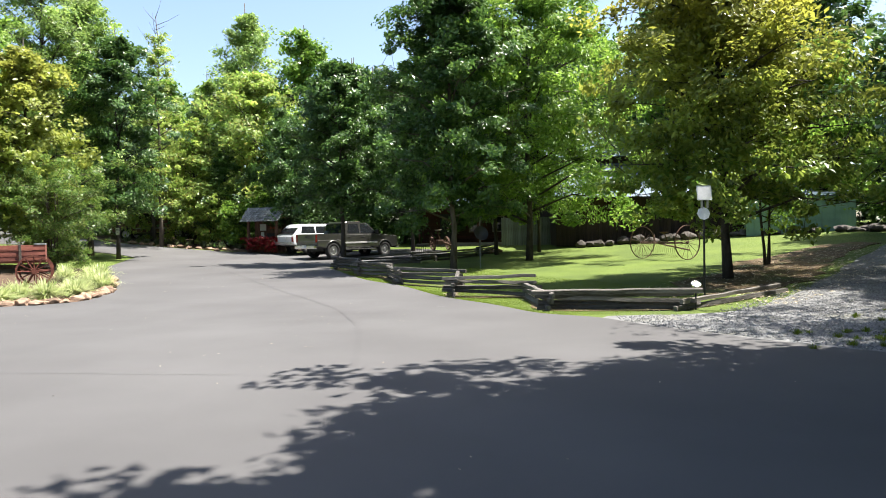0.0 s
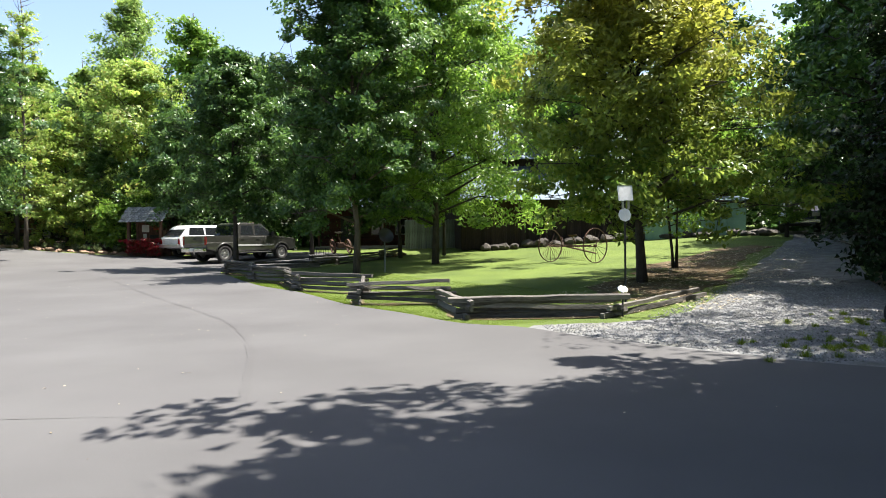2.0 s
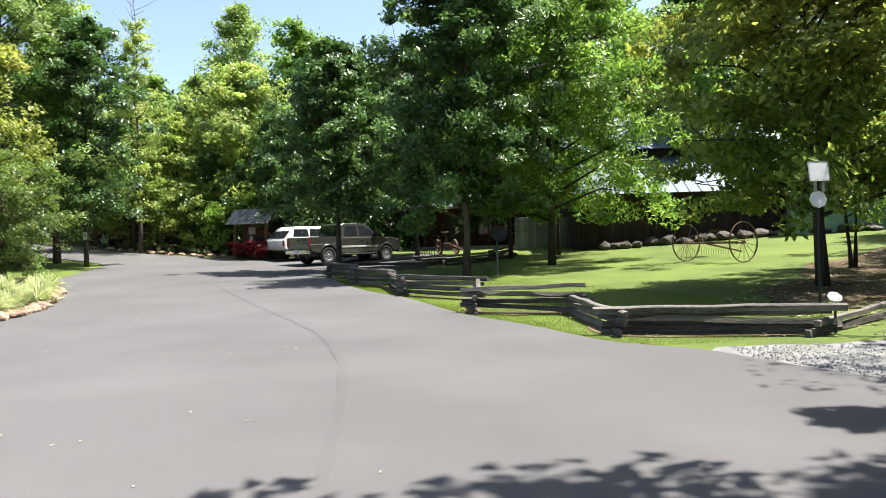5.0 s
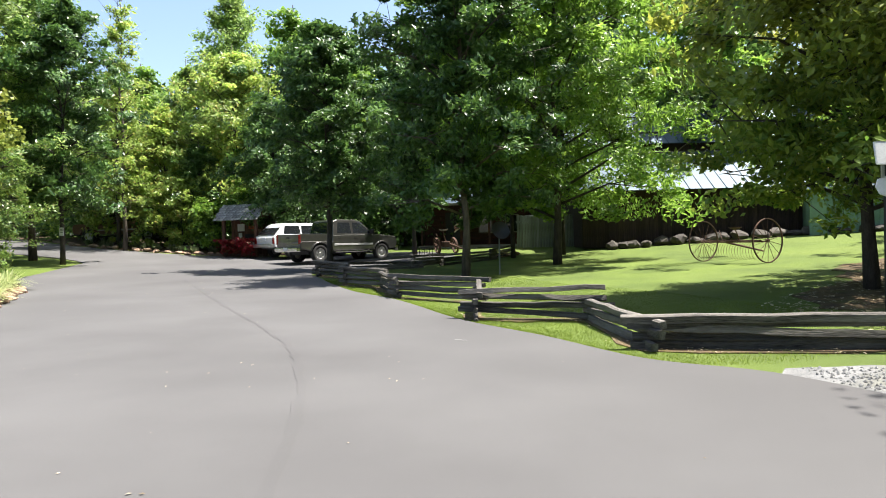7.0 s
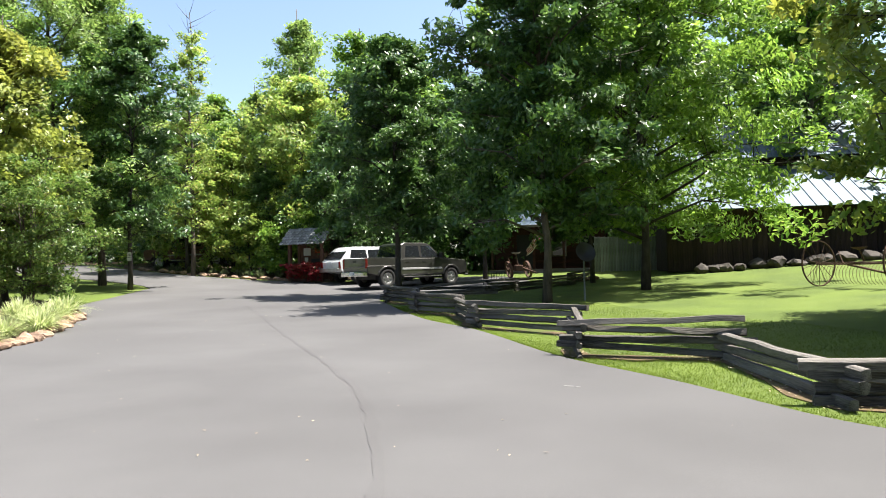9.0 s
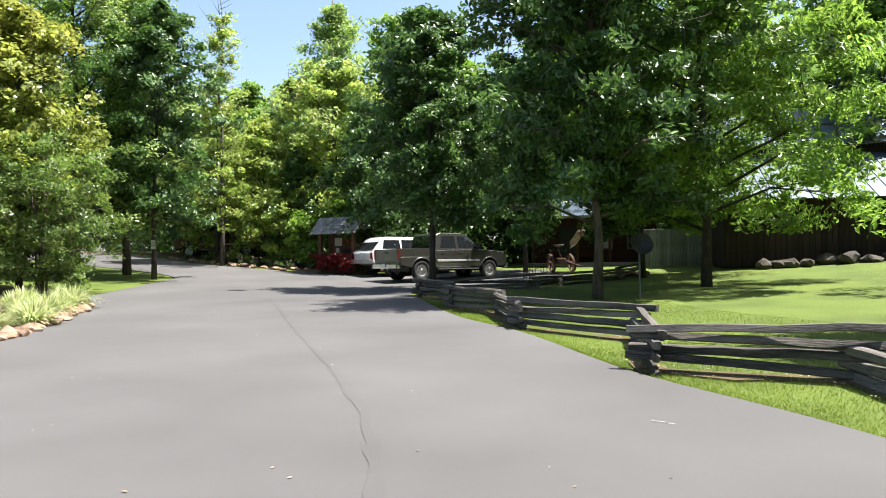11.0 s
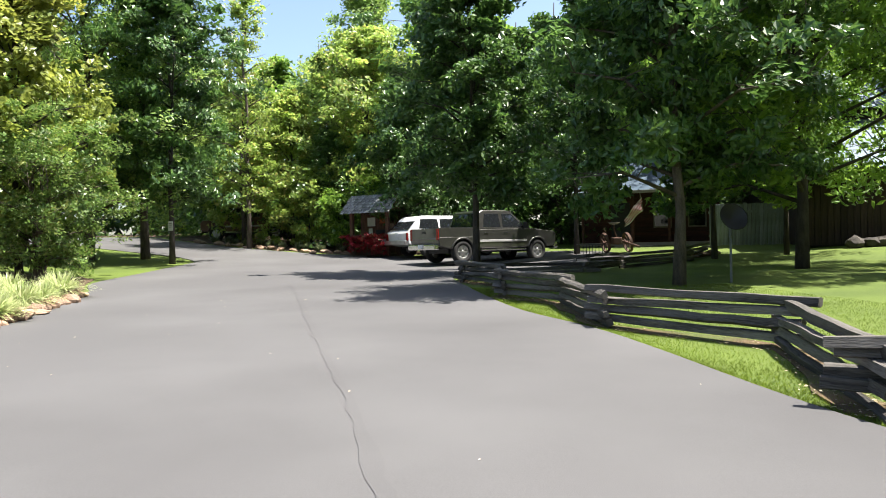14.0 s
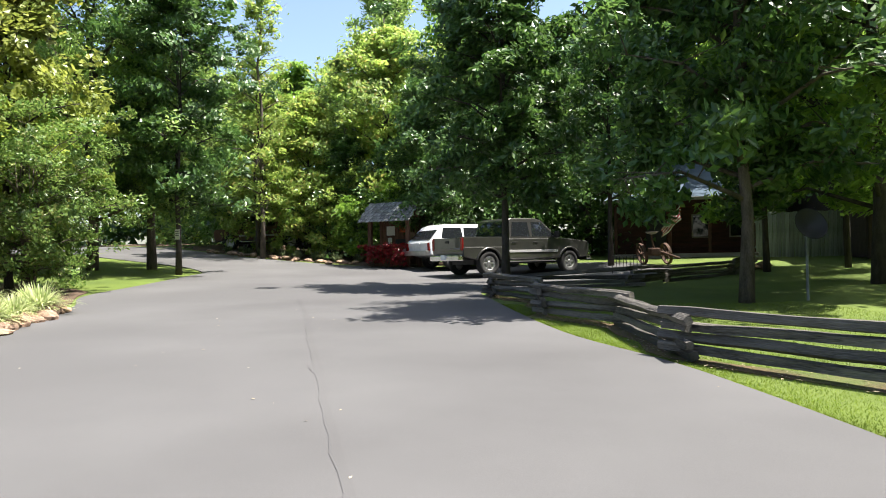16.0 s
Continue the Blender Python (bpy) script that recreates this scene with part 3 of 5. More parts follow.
# ---- far woods and undergrowth ----
def far_wood(name, m, label, seed, clumps, n, size, mat, rad, category="woodland"):
    """A stretch of wood in which no single tree can be counted."""
    rng = np.random.default_rng(seed)
    c = np.asarray([(x + rng.normal() * rad, y + rng.normal() * rad, ground_z(x, y) + rng.random() ** 1.2 * hh)
                    for x, y, hh in clumps for _ in range(14)])
    ob = new(name, crown_mesh(name, rng, c, n, size, mat, 1.5, corners=3, slim=0.8))
    return tagged(ob, label, category, kind="stuff")


far_wood("far_wood", None, "dense green wood behind the trees", 51,
         [(-62 + 2.6 * k, 62 + 5 * math.sin(k * 1.7) + (k % 3) * 4 - (8 if k < 12 else 0), 13) for k in range(46)], 52000, 0.75, OAK_LEAF, 1.6)
far_wood("far_wood", None, "dark dense wood beyond the gravel drive", 52,
         [(16 + 1.6 * k, 12 + 1.9 * k, 10) for k in range(22)] + [(40, 8 + 4 * k, 12) for k in range(12)], 42000, 0.6, OAK_LEAF, 2.0)
far_wood("far_wood", None, "green wood behind the planting bed", 53,
         [(-28 - (k % 3) * 4, 14 + 1.3 * k, 9) for k in range(15)], 36000, 0.34, WALNUT_LEAF, 1.5)
far_wood("undergrowth", None, "low dark undergrowth beneath the trees", 54,
         [(-30 + 1.3 * k, 50.5 + 2 * math.sin(k * 2.1) + (2 if k > 22 else 0), 2.6) for k in range(26)], 22000, 0.3, OAK_LEAF, 0.9, "undergrowth")
far_wood("undergrowth", None, "low shaded shrubs beyond the lot", 55,
         [(-16 + 0.9 * k, 46 + 1.2 * math.sin(k * 1.3), 3.0) for k in range(11)], 12000, 0.24, OAK_LEAF, 0.7, "undergrowth")


far_wood("far_wood", None, "shaded wood at the head of the gravel drive", 56,
         [(24 + 1.4 * k, 44 + 1.5 * math.sin(k) - 0.5 * k, 9) for k in range(12)] + [(27 + 0.8 * k, 40 + 0.6 * math.sin(k * 2), 3) for k in range(8)], 24000, 0.4, OAK_LEAF, 1.0)
# ---- rocks ----
def rock_mesh(seed, mat):
    bm = bmesh.new()
    bmesh.ops.create_icosphere(bm, subdivisions=2, radius=0.5)
    for v in bm.verts:
        d = noise.noise(v.co * 2.1 + Vector((seed * 7.3, 0, 0)))
        v.co *= 1 + 0.45 * d
        v.co.z = max(v.co.z, -0.32)
        for ax in range(3):
            v.co[ax] = round(v.co[ax] * 5) / 5 * 0.45 + v.co[ax] * 0.55
    me = bpy.data.meshes.new("rock")
    bm.to_mesh(me)
    bm.free()
    me.materials.append(mat)
    return me


ROCKS = [rock_mesh(k, ROCK) for k in range(6)]
BOULDERS = [rock_mesh(k + 10, BOULDER) for k in range(5)]


def rocks(line, name, label, group, meshes, size, spacing, seed, jitter=0.08):
    """Single stones lying along a line."""
    rng = np.random.default_rng(seed)
    pts = smooth_loop(line, 12, False)
    gone = 0.0
    for (x0, y0), (x1, y1) in zip(pts, pts[1:]):
        gone += math.hypot(x1 - x0, y1 - y0)
        while gone > spacing:
            gone -= spacing * rng.uniform(0.8, 1.2)
            ob = new(name, meshes[int(rng.integers(len(meshes)))])
            sx, sy, sz = (size * rng.uniform(0.7, 1.6), size * rng.uniform(0.6, 1.05), size * rng.uniform(0.35, 0.75))
            x, y = x1 + rng.normal() * jitter, y1 + rng.normal() * jitter
            ob.matrix_world = on(x, y, rng.uniform(0, 360), sz * 0.27) @ Matrix.Diagonal((sx, sy, sz, 1))
            tagged(ob, label, "stone" if size < 0.6 else "boulder", group)


BED_EDGE = [(-13.4, 14.95), (-11.75, 15.45), (-10.45, 16.75), (-11.1, 19.5), (-12.35, 22), (-13.6, 24.2)]
rocks(BED_EDGE, "edging_stone", "tan broken stone edging the planting bed", "bed edging stones", ROCKS, 0.36, 0.27, 61, 0.05)
rocks([(x - 0.22, y + 0.05) for x, y in BED_EDGE], "edging_stone", "tan broken stone edging the planting bed", "bed edging stones", ROCKS, 0.3, 0.33, 62, 0.06)
rocks([(-14.6, 41.5), (-17, 42.2), (-21, 43.9), (-24.5, 45.5)], "edging_stone", "rusty tan stone beside the shaded lot", "lot edging stones", ROCKS, 0.42, 0.42, 63, 0.3)
rocks([(5.4, 38.6), (9, 38.7), (13, 38.4), (16.4, 36.6), (20, 33.6)], "boulder", "grey boulder lying along the barn wall", "boulders by the barn", BOULDERS, 0.8, 0.62, 64, 0.14)


# ---- tufted plants ----
def blades(name, rng, n, length, width, mat, spread, arch):
    """Arching strap leaves from one crown."""
    ang = rng.uniform(0, 2 * math.pi, n)
    d = np.stack([np.cos(ang), np.sin(ang), np.zeros(n)], 1)
    side = np.stack([-np.sin(ang), np.cos(ang), np.zeros(n)], 1)
    base = d * rng.random((n, 1)) * spread
    ln = length * rng.uniform(0.6, 1.2, (n, 1))
    out = rng.uniform(0.15, 1.0, (n, 1)) * arch
    v = np.empty((n, 8, 3))
    for k, (f, w) in enumerate(((0, 0.7), (0.4, 1.0), (0.75, 0.8), (1.0, 0.1))):
        c = base + d * ln * out * f ** 1.5
        c[:, 2:] += ln * (f * (1.15 - 0.75 * f * out))
        v[:, 2 * k], v[:, 2 * k + 1] = c - side * width * w * 0.5, c + side * width * w * 0.5
    q = np.array([(0, 1, 3, 2), (2, 3, 5, 4), (4, 5, 7, 6)])
    f = (np.arange(n)[:, None, None] * 8 + q[None]).reshape(-1, 4)
    return mesh_from(name, v.reshape(-1, 3), f, mat)


rng = np.random.default_rng(71)
TUFTS = [blades("lilyturf", np.random.default_rng(70 + k), 620, 0.52, 0.022, LILY_LEAF, 0.14, 1.3) for k in range(3)]
for k, (x, y) in enumerate([(-12.9, 15.7), (-12.0, 16.0), (-11.2, 16.7), (-11.0, 17.6), (-11.5, 18.4), (-11.8, 19.4), (-11.7, 20.3), (-12.4, 20.9), (-12.7, 21.8), (-13.2, 22.8),
                           (-13.6, 23.7), (-12.3, 17.3), (-14.2, 22.6), (-13.2, 16.6), (-14.3, 15.9), (-14.3, 24.2), (-14.8, 23.6)]):
    ob = new("lilyturf", TUFTS[k % 3])
    sc = rng.uniform(0.85, 1.2)
    ob.matrix_world = on(x, y, 70 * k) @ Matrix.Scale(sc, 4)
    tagged(ob, "arching tuft of cream and green variegated lilyturf in the bed", "plant", "lilyturf tufts")
SAGE = leaf_material("sage_blade", (0.06, 0.09, 0.04), (0.20, 0.24, 0.12), 0.3)
SAGE_TUFTS = [blades("low_plant", np.random.default_rng(80 + k), 160, 0.5, 0.05, SAGE, 0.2, 0.9) for k in range(2)]
for k in range(14):
    x = -23.5 + 0.85 * k
    ob = new("low_plant", SAGE_TUFTS[k % 2])
    ob.matrix_world = on(x, 45.4 - 0.32 * (k if k < 9 else 9) + 0.3 * math.sin(k * 2), 50 * k) @ Matrix.Scale(0.8 + 0.3 * math.sin(k * 3.1) ** 2, 4)
    tagged(ob, "low grey-green plant among stones at the lot's edge", "plant", "plants at the lot's edge")


# ---- grass blades, gravel stones and fallen leaves ----
def edge_x(y):
    for (x0, y0), (x1, y1) in zip(RIGHT_EDGE, RIGHT_EDGE[1:]):
        if y0 <= y <= y1:
            return x0 + (x1 - x0) * (y - y0) / (y1 - y0)
    return 99


rng = np.random.default_rng(91)
pos = []
while len(pos) < 90000:
    y = rng.uniform(12.2, 27)
    x = edge_x(y) + rng.random() ** 1.7 * 5.5 + 0.03
    if x > 1.7 and y < 12.0 + (x - 1.7) * 0.55 + 0.1 * rng.normal():
        continue
    pos.append((x, y, ground_z(x, y)))
pos = np.array(pos)
n = len(pos)
ang = rng.uniform(0, 6.283, n)
d = np.stack([np.cos(ang), np.sin(ang), np.zeros(n)], 1)
hh = rng.uniform(0.015, 0.036, (n, 1))
v = np.empty((n, 3, 3))
v[:, 0], v[:, 1] = pos - d * 0.0035, pos + d * 0.0035
v[:, 2] = pos + np.stack([rng.normal(size=n) * 0.02, rng.normal(size=n) * 0.02, hh[:, 0]], 1)
v[:, :, 2] -= 0.012
tagged(new("grass", mesh_from("grass", v.reshape(-1, 3), np.arange(n * 3).reshape(n, 3), GRASS_LEAF)), "short mown grass blades beside the fence", "grass", kind="stuff")

WEEDS = [blades("weed_tuft", np.random.default_rng(96 + k), 90, 0.16, 0.012, GRASS_LEAF, 0.12, 1.0) for k in range(2)]
for k in range(90):
    a = rng.normal(size=2)
    x, y = ((5.6, 8.75), (7.4, 10.8), (6.3, 9.3))[k % 3]
    ob = new("weed_tuft", WEEDS[k % 2])
    ob.matrix_world = on(x + a[0] * 0.75, y + a[1] * 0.4, 37 * k) @ Matrix.Scale(rng.uniform(0.25, 0.55), 4)
    tagged(ob, "tuft of green weeds growing in the gravel", "weeds", "weeds in the gravel")
pts = []
while len(pts) < 14000:
    y = rng.uniform(8, 19)
    x = rng.uniform(2.2, 11)
    if x < edge_x(y) + 0.04 or y > 12.2 + (x - 4.2) * 1.1 + 0.15 * rng.normal() and x > 4.2 or (x <= 4.2 and y > 11.9) or x - 8.2 > 0.6 * (y - 10) + rng.normal() * 0.5:
        continue
    pts.append((x, y, ground_z(x, y) + 0.012))
pts = np.array(pts)
n = len(pts)
octa = np.array([(1, 0, 0), (0, 1, 0), (-1, 0, 0), (0, -1, 0), (0, 0, 0.7), (0, 0, -0.7)])
v = pts[:, None] + (octa[None] * rng.uniform(0.5, 1.3, (n, 6, 1))) * rng.uniform(0.009, 0.024, (n, 1, 1))
tri = np.array([(0, 1, 4), (1, 2, 4), (2, 3, 4), (3, 0, 4), (1, 0, 5), (2, 1, 5), (3, 2, 5), (0, 3, 5)])
PEBBLE = leaf_material("pebble", (0.10, 0.10, 0.10), (0.25, 0.252, 0.25), 0.0, gloss=0.15)
tagged(new("gravel_stones", mesh_from("gravel_stones", v.reshape(-1, 3), (np.arange(n)[:, None, None] * 6 + tri[None]).reshape(-1, 3), PEBBLE)),
       "loose pale crushed stones on the drive", "gravel", kind="stuff")

DEAD_LEAF = leaf_material("dead_leaf", (0.16, 0.12, 0.07), (0.50, 0.42, 0.28), 0.1)


def fallen(name, label, seed, n, area, size, skip):
    rng = np.random.default_rng(seed)
    v = []
    while len(v) < n:
        x, y = rng.uniform(area[0], area[1]), rng.uniform(area[2], area[3])
        if skip(x, y):
            continue
        a, s = rng.uniform(0, 6.28), size * rng.uniform(0.5, 1.4)
        z = ground_z(x, y) + 0.020
        c, k = math.cos(a) * s, math.sin(a) * s
        v.append([(x - c, y - k, z), (x + k * 0.5, y - c * 0.5, z + s * 0.3 * rng.random()), (x + c, y + k, z + s * 0.3 * rng.random()), (x - k * 0.5, y + c * 0.5, z + 0.004)])
    tagged(new(name, mesh_from(name, np.array(v).reshape(-1, 3), np.arange(n * 4).reshape(n, 4), DEAD_LEAF)), label, "leaves", kind="stuff")


fallen("fallen_leaves", "few dry leaves scattered on the asphalt", 101, 170, (-11, 6, 1, 34), 0.016, lambda x, y: x > edge_x(max(y, -11)) - 0.05 or y > 30 and x > -7)
fallen("fallen_leaves", "dry leaves on the soil and grass by the drive", 102, 2500, (4, 16, 13, 27), 0.045, lambda x, y: abs(y - 16 - (x - 6) * 1.1) > 3.2)
fallen("fallen_leaves", "dry brown leaves caught under the rail fence", 103, 1500, (-7, 6.6, 12.3, 31), 0.017,
       lambda x, y: min(math.hypot(x - px, y - py) for px, py in soil_line) > 0.3)
TAR = plain("tar_seam", (0.073, 0.071, 0.070), 0.92)


TRACK = material("worn_track", (0.067, 0.065, 0.066), (0.095, 0.093, 0.094), 0.93, 0.35, 160, 0.4, dist=0.004, spec=0.2)


def seam(line, width, mat=TAR):
    bm = bmesh.new()
    pts = smooth_loop(line, 10, False)
    prev = None
    for i, (x, y) in enumerate(pts):
        (xa, ya), (xb, yb) = pts[max(i - 1, 0)], pts[min(i + 1, len(pts) - 1)]
        t = Vector((yb - ya, xa - xb, 0)).normalized() * width * (0.4 + 0.6 * abs(noise.noise((x * 3, y * 3, 1))) * 2)
        o = 0.03 * noise.noise((x * 4, y * 4, 5))
        z = ground_z(x, y) + 0.0185
        pair = [bm.verts.new((x + o + t.x, y + o + t.y, z)), bm.verts.new((x + o - t.x, y + o - t.y, z))]
        if prev:
            bm.faces.new((prev[0], prev[1], pair[1], pair[0]))
        prev = pair
    tagged(part("asphalt_seam", bm, mat), "narrow dark seam in the asphalt", "seam", kind="structure")


seam([(-9, 7.6), (-6, 7.3), (-3, 7.0), (-0.9, 6.8)], 0.006)
seam([(-1.7, 7.0), (-2.2, 10.5), (-2.9, 13.2), (-3.8, 15.4), (-5.4, 18.5), (-7.2, 21.9), (-8.7, 24.8), (-10.3, 27.6)], 0.07, TRACK)
MARK = plain("white_scuff", (0.22, 0.22, 0.21), 0.8)
bm = bmesh.new()
for dx, dy, ln in ((0, 0, 0.07), (0.07, -0.05, 0.05), (-0.05, 0.03, 0.03)):
    box(bm, (ln, 0.022, 0.003), pose(-1.0 + dx, 14.22 + dy, ground_z(-1.0, 14.22) + 0.0175, 0, 0, -24), 0.001, 1)
tagged(part("paint_scuff", bm, MARK), "short worn white paint scuff on the asphalt", "paint mark", kind="structure")


# ---- vehicles ----
TYRE = plain("tyre_rubber", (0.018, 0.018, 0.018), 0.85)
CHROME = plain("chrome", (0.62, 0.62, 0.62), 0.2, 1.0)
ALLOY = plain("alloy_rim", (0.45, 0.45, 0.45), 0.35, 0.9)
BLACK = plain("black_plastic", (0.015, 0.015, 0.016), 0.55)
CARGLASS = glass_material("car_glass", (0.012, 0.014, 0.016))
TAIL_RED = plain("red_lens", (0.22, 0.012, 0.010), 0.2)
CLEAR = plain("clear_lens", (0.6, 0.6, 0.6), 0.15)
TRIM = plain("pale_trim_strip", (0.34, 0.34, 0.34), 0.4)
PLATE = plain("number_plate", (0.65, 0.66, 0.68), 0.4)


def wheel(parent, x, y, r, width):
    side = 1 if y > 0 else -1
    turn = pose(x, y, r, -90 * side, 0, 0)
    bm = lathe(bmesh.new(), [(r * 0.60, -width * 0.45), (r * 0.9, -width * 0.5), (r, -width * 0.36), (r, width * 0.36), (r * 0.9, width * 0.5), (r * 0.60, width * 0.45), (r * 0.60, -width * 0.45)], 28)
    w = part("wheel", bm, TYRE, parent, "black rubber tyre on a metal rim", True)
    w.matrix_basis = turn
    bm = lathe(bmesh.new(), [(r * 0.61, -width * 0.3), (r * 0.61, width * 0.42), (r * 0.54, width * 0.44), (r * 0.5, width * 0.26), (r * 0.2, width * 0.30), (r * 0.16, width * 0.4), (0.001, width * 0.42)], 24)
    part("rim", bm, ALLOY, w, "bright alloy rim", True)
    bm = bmesh.new()
    for k in range(6):
        a = k * math.pi / 3
        box(bm, (r * 0.36, r * 0.13, 0.04), Matrix.Rotation(a, 4, "Z") @ pose(r * 0.34, 0, width * 0.31), 0.012)
    part("spokes", bm, ALLOY, w)


def side_shape(outline, half, mat, name, parent, label="", taper=None, bevel=0.05):
    """A body pressed out of its side outline, drawn in at the top by taper(z)."""
    bm = bmesh.new()
    f = bm.faces.new([bm.verts.new((x, -half, z)) for x, z in outline])
    ex = bmesh.ops.extrude_face_region(bm, geom=[f])
    for v in ex["geom"]:
        if isinstance(v, bmesh.types.BMVert):
            v.co.y = half
    bmesh.ops.recalc_face_normals(bm, faces=bm.faces[:])
    caps = [f for f in bm.faces if abs(f.normal.y) > 0.9]
    rim = list({e for f in caps for e in f.edges})
    bmesh.ops.bevel(bm, geom=rim, offset=bevel, segments=3, affect="EDGES", profile=0.6)
    if taper:
        for v in bm.verts:
            v.co.y *= taper(v.co.z)
    bmesh.ops.triangulate(bm, faces=[f for f in bm.faces if len(f.verts) > 4])
    return part(name, bm, mat, parent, label)


def arch(cx, r, z0, n=10):
    """The outline of a wheel arch, from its rear foot to its front one."""
    a0 = math.asin(max(-1, min(1, (z0 - 0.4) / r)))
    return [(cx - r * math.cos(a0 + (math.pi - 2 * a0) * k / n), 0.4 + r * math.sin(a0 + (math.pi - 2 * a0) * k / n)) for k in range(n + 1)]


def pane(parent, quad, label=""):
    bm = bmesh.new()
    vs = [bm.verts.new(q) for q in quad]
    f = bm.faces.new(vs)
    bm.normal_update()
    ex = bmesh.ops.extrude_face_region(bm, geom=[f])
    nn = f.normal.copy()
    for v in ex["geom"]:
        if isinstance(v, bmesh.types.BMVert):
            v.co += nn * 0.012
    return part("window", bm, CARGLASS, parent, label)


def vehicle(m, label, paint, kind, category, roof_paint=None):
    """A pickup with crew cab, or a large estate car; x points forward, the wheels stand on z = 0."""
    root = thing("pickup_truck" if kind == "pickup" else "parked_car", m, label, category)
    half = 0.99 if kind == "pickup" else 0.96
    wb, r = (1.83, 0.42) if kind == "pickup" else (1.48, 0.37)
    tail, nose = (-2.92, 2.82) if kind == "pickup" else (-2.52, 2.42)
    sill, floor_z, belt, hood = (0.54, 1.0, 1.27, 1.23) if kind == "pickup" else (0.44, 0.9, 1.12, 1.06)
    top = 1.99 if kind == "pickup" else 1.74
    low = arch(-wb, r + 0.09, sill) + arch(wb, r + 0.09, sill)
    rear_top = [(-1.12, belt), (-1.14, floor_z), (tail + 0.06, floor_z), (tail, floor_z - 0.06)] if kind == "pickup" else [(tail + 0.08, belt), (tail, belt - 0.12)]
    outline = [(tail + 0.05, sill + 0.12)] + low + [(nose - 0.08, sill + 0.05), (nose, sill + 0.2), (nose, hood - 0.16), (nose - 0.12, hood - 0.05), (1.45, belt + 0.03)] + rear_top
    side_shape(outline, half, paint, "body", root, bevel=0.06)
    taper = lambda z: 1 - 0.16 * max(0, (z - belt) / (top - belt)) - 0.012
    c0, c1, r0, r1 = (-1.12, 1.42, -0.98, 0.55) if kind == "pickup" else (tail + 0.1, 1.45, tail + 0.62, 0.45)
    cab = side_shape([(c0, belt - 0.03), (c1, belt - 0.02), (r1 + 0.06, top - 0.07), (r1 - 0.2, top), (r0 + 0.2, top), (r0, top - 0.08)], half, roof_paint or paint, "cab", root, taper=taper, bevel=0.05)

    def ry(z):
        return half * taper(z) + 0.004
    z0, z1 = belt + 0.07, top - 0.14
    splits = [(-0.86, -0.02), (0.08, 0.62)] if kind == "pickup" else [(-1.95, -0.98), (-0.92, -0.06), (0.0, 0.58)]
    for s in (1, -1):
        for k, (xa, xb) in enumerate(splits):
            fw = 0.52 if k == len(splits) - 1 else 0.0
            q = [(xa, s * ry(z0), z0), (xb + fw, s * ry(z0), z0), (xb - 0.04, s * ry(z1), z1), (xa + (0.12 if k == 0 else 0.03), s * ry(z1), z1)]
            pane(cab, q if s < 0 else q[::-1], "dark side window")
        bm = bmesh.new()
        box(bm, (0.13, 0.22, 0.24), pose(1.12, s * (half + 0.14), belt + 0.14), 0.04)
        box(bm, (0.06, 0.14, 0.05), pose(1.14, s * (half + 0.03), belt + 0.08), 0.015)
        part("wing_mirror", bm, BLACK, root)
        for xh in (-0.75, 0.2) if kind == "pickup" else (-0.9, 0.15):
            part("door_handle", box(bmesh.new(), (0.2, 0.03, 0.035), pose(xh, s * (half + 0.008), belt - 0.14), 0.01), BLACK, root)
        part("side_trim", box(bmesh.new(), (2.3, 0.03, 0.09), pose(0.1, s * (half + 0.006), 0.82), 0.012), TRIM, root, "pale trim strip")
        part("running_board", box(bmesh.new(), (2.2, 0.17, 0.06), pose(0.05, s * (half + 0.02), sill - 0.06), 0.025), CHROME if kind == "pickup" else BLACK, root, "bright running board")
        part("tail_light", box(bmesh.new(), (0.1, 0.15, 0.42 if kind == "pickup" else 0.32), pose(tail + 0.045, s * (half - 0.09), 1.08 if kind == "pickup" else 0.86), 0.02), TAIL_RED, root, "red tail light")
        part("headlight", box(bmesh.new(), (0.14, 0.38, 0.2), pose(nose - 0.05, s * (half - 0.24), 0.93), 0.03), CLEAR, root, "clear headlight")
        for cx in (-wb, wb):
            bm = bmesh.new()
            pts = arch(cx, r + 0.12, sill + 0.02, 12)
            tube(bm, [(x, s * (half + 0.005), z) for x, z in pts], [0.035] * len(pts), 8)
            part("wheel_arch", bm, paint, root, smooth=True)
            wheel(root, cx, s * (half - 0.12), r, 0.26)
    wz = (c1 - 0.03, belt + 0.02), (r1 + 0.09, top - 0.1)
    q = [(wz[0][0] + 0.015, -half * 0.9, wz[0][1]), (wz[0][0] + 0.015, half * 0.9, wz[0][1]), (wz[1][0] + 0.015, half * 0.74, wz[1][1]), (wz[1][0] + 0.015, -half * 0.74, wz[1][1])]
    pane(cab, q, "windscreen")
    q = [(c0 - 0.006, half * 0.86, belt + 0.06), (c0 - 0.006, -half * 0.86, belt + 0.06), (r0 - 0.012 - 0.01, -half * 0.74, top - 0.13), (r0 - 0.012 - 0.01, half * 0.74, top - 0.13)]
    pane(cab, q, "dark rear window")
    if kind == "pickup":
        for s in (1, -1):
            part("bed_side", box(bmesh.new(), (1.74, 0.08, 0.36), pose(-2.02, s * (half - 0.05), 1.145), 0.025), paint, root)
        part("tailgate", box(bmesh.new(), (0.07, 1.8, 0.5), pose(tail + 0.045, 0, 1.06), 0.02), paint, root)
        part("tailgate_handle", box(bmesh.new(), (0.02, 0.24, 0.09), pose(tail + 0.002, 0, 1.17), 0.008), BLACK, root)
        bm = bmesh.new()
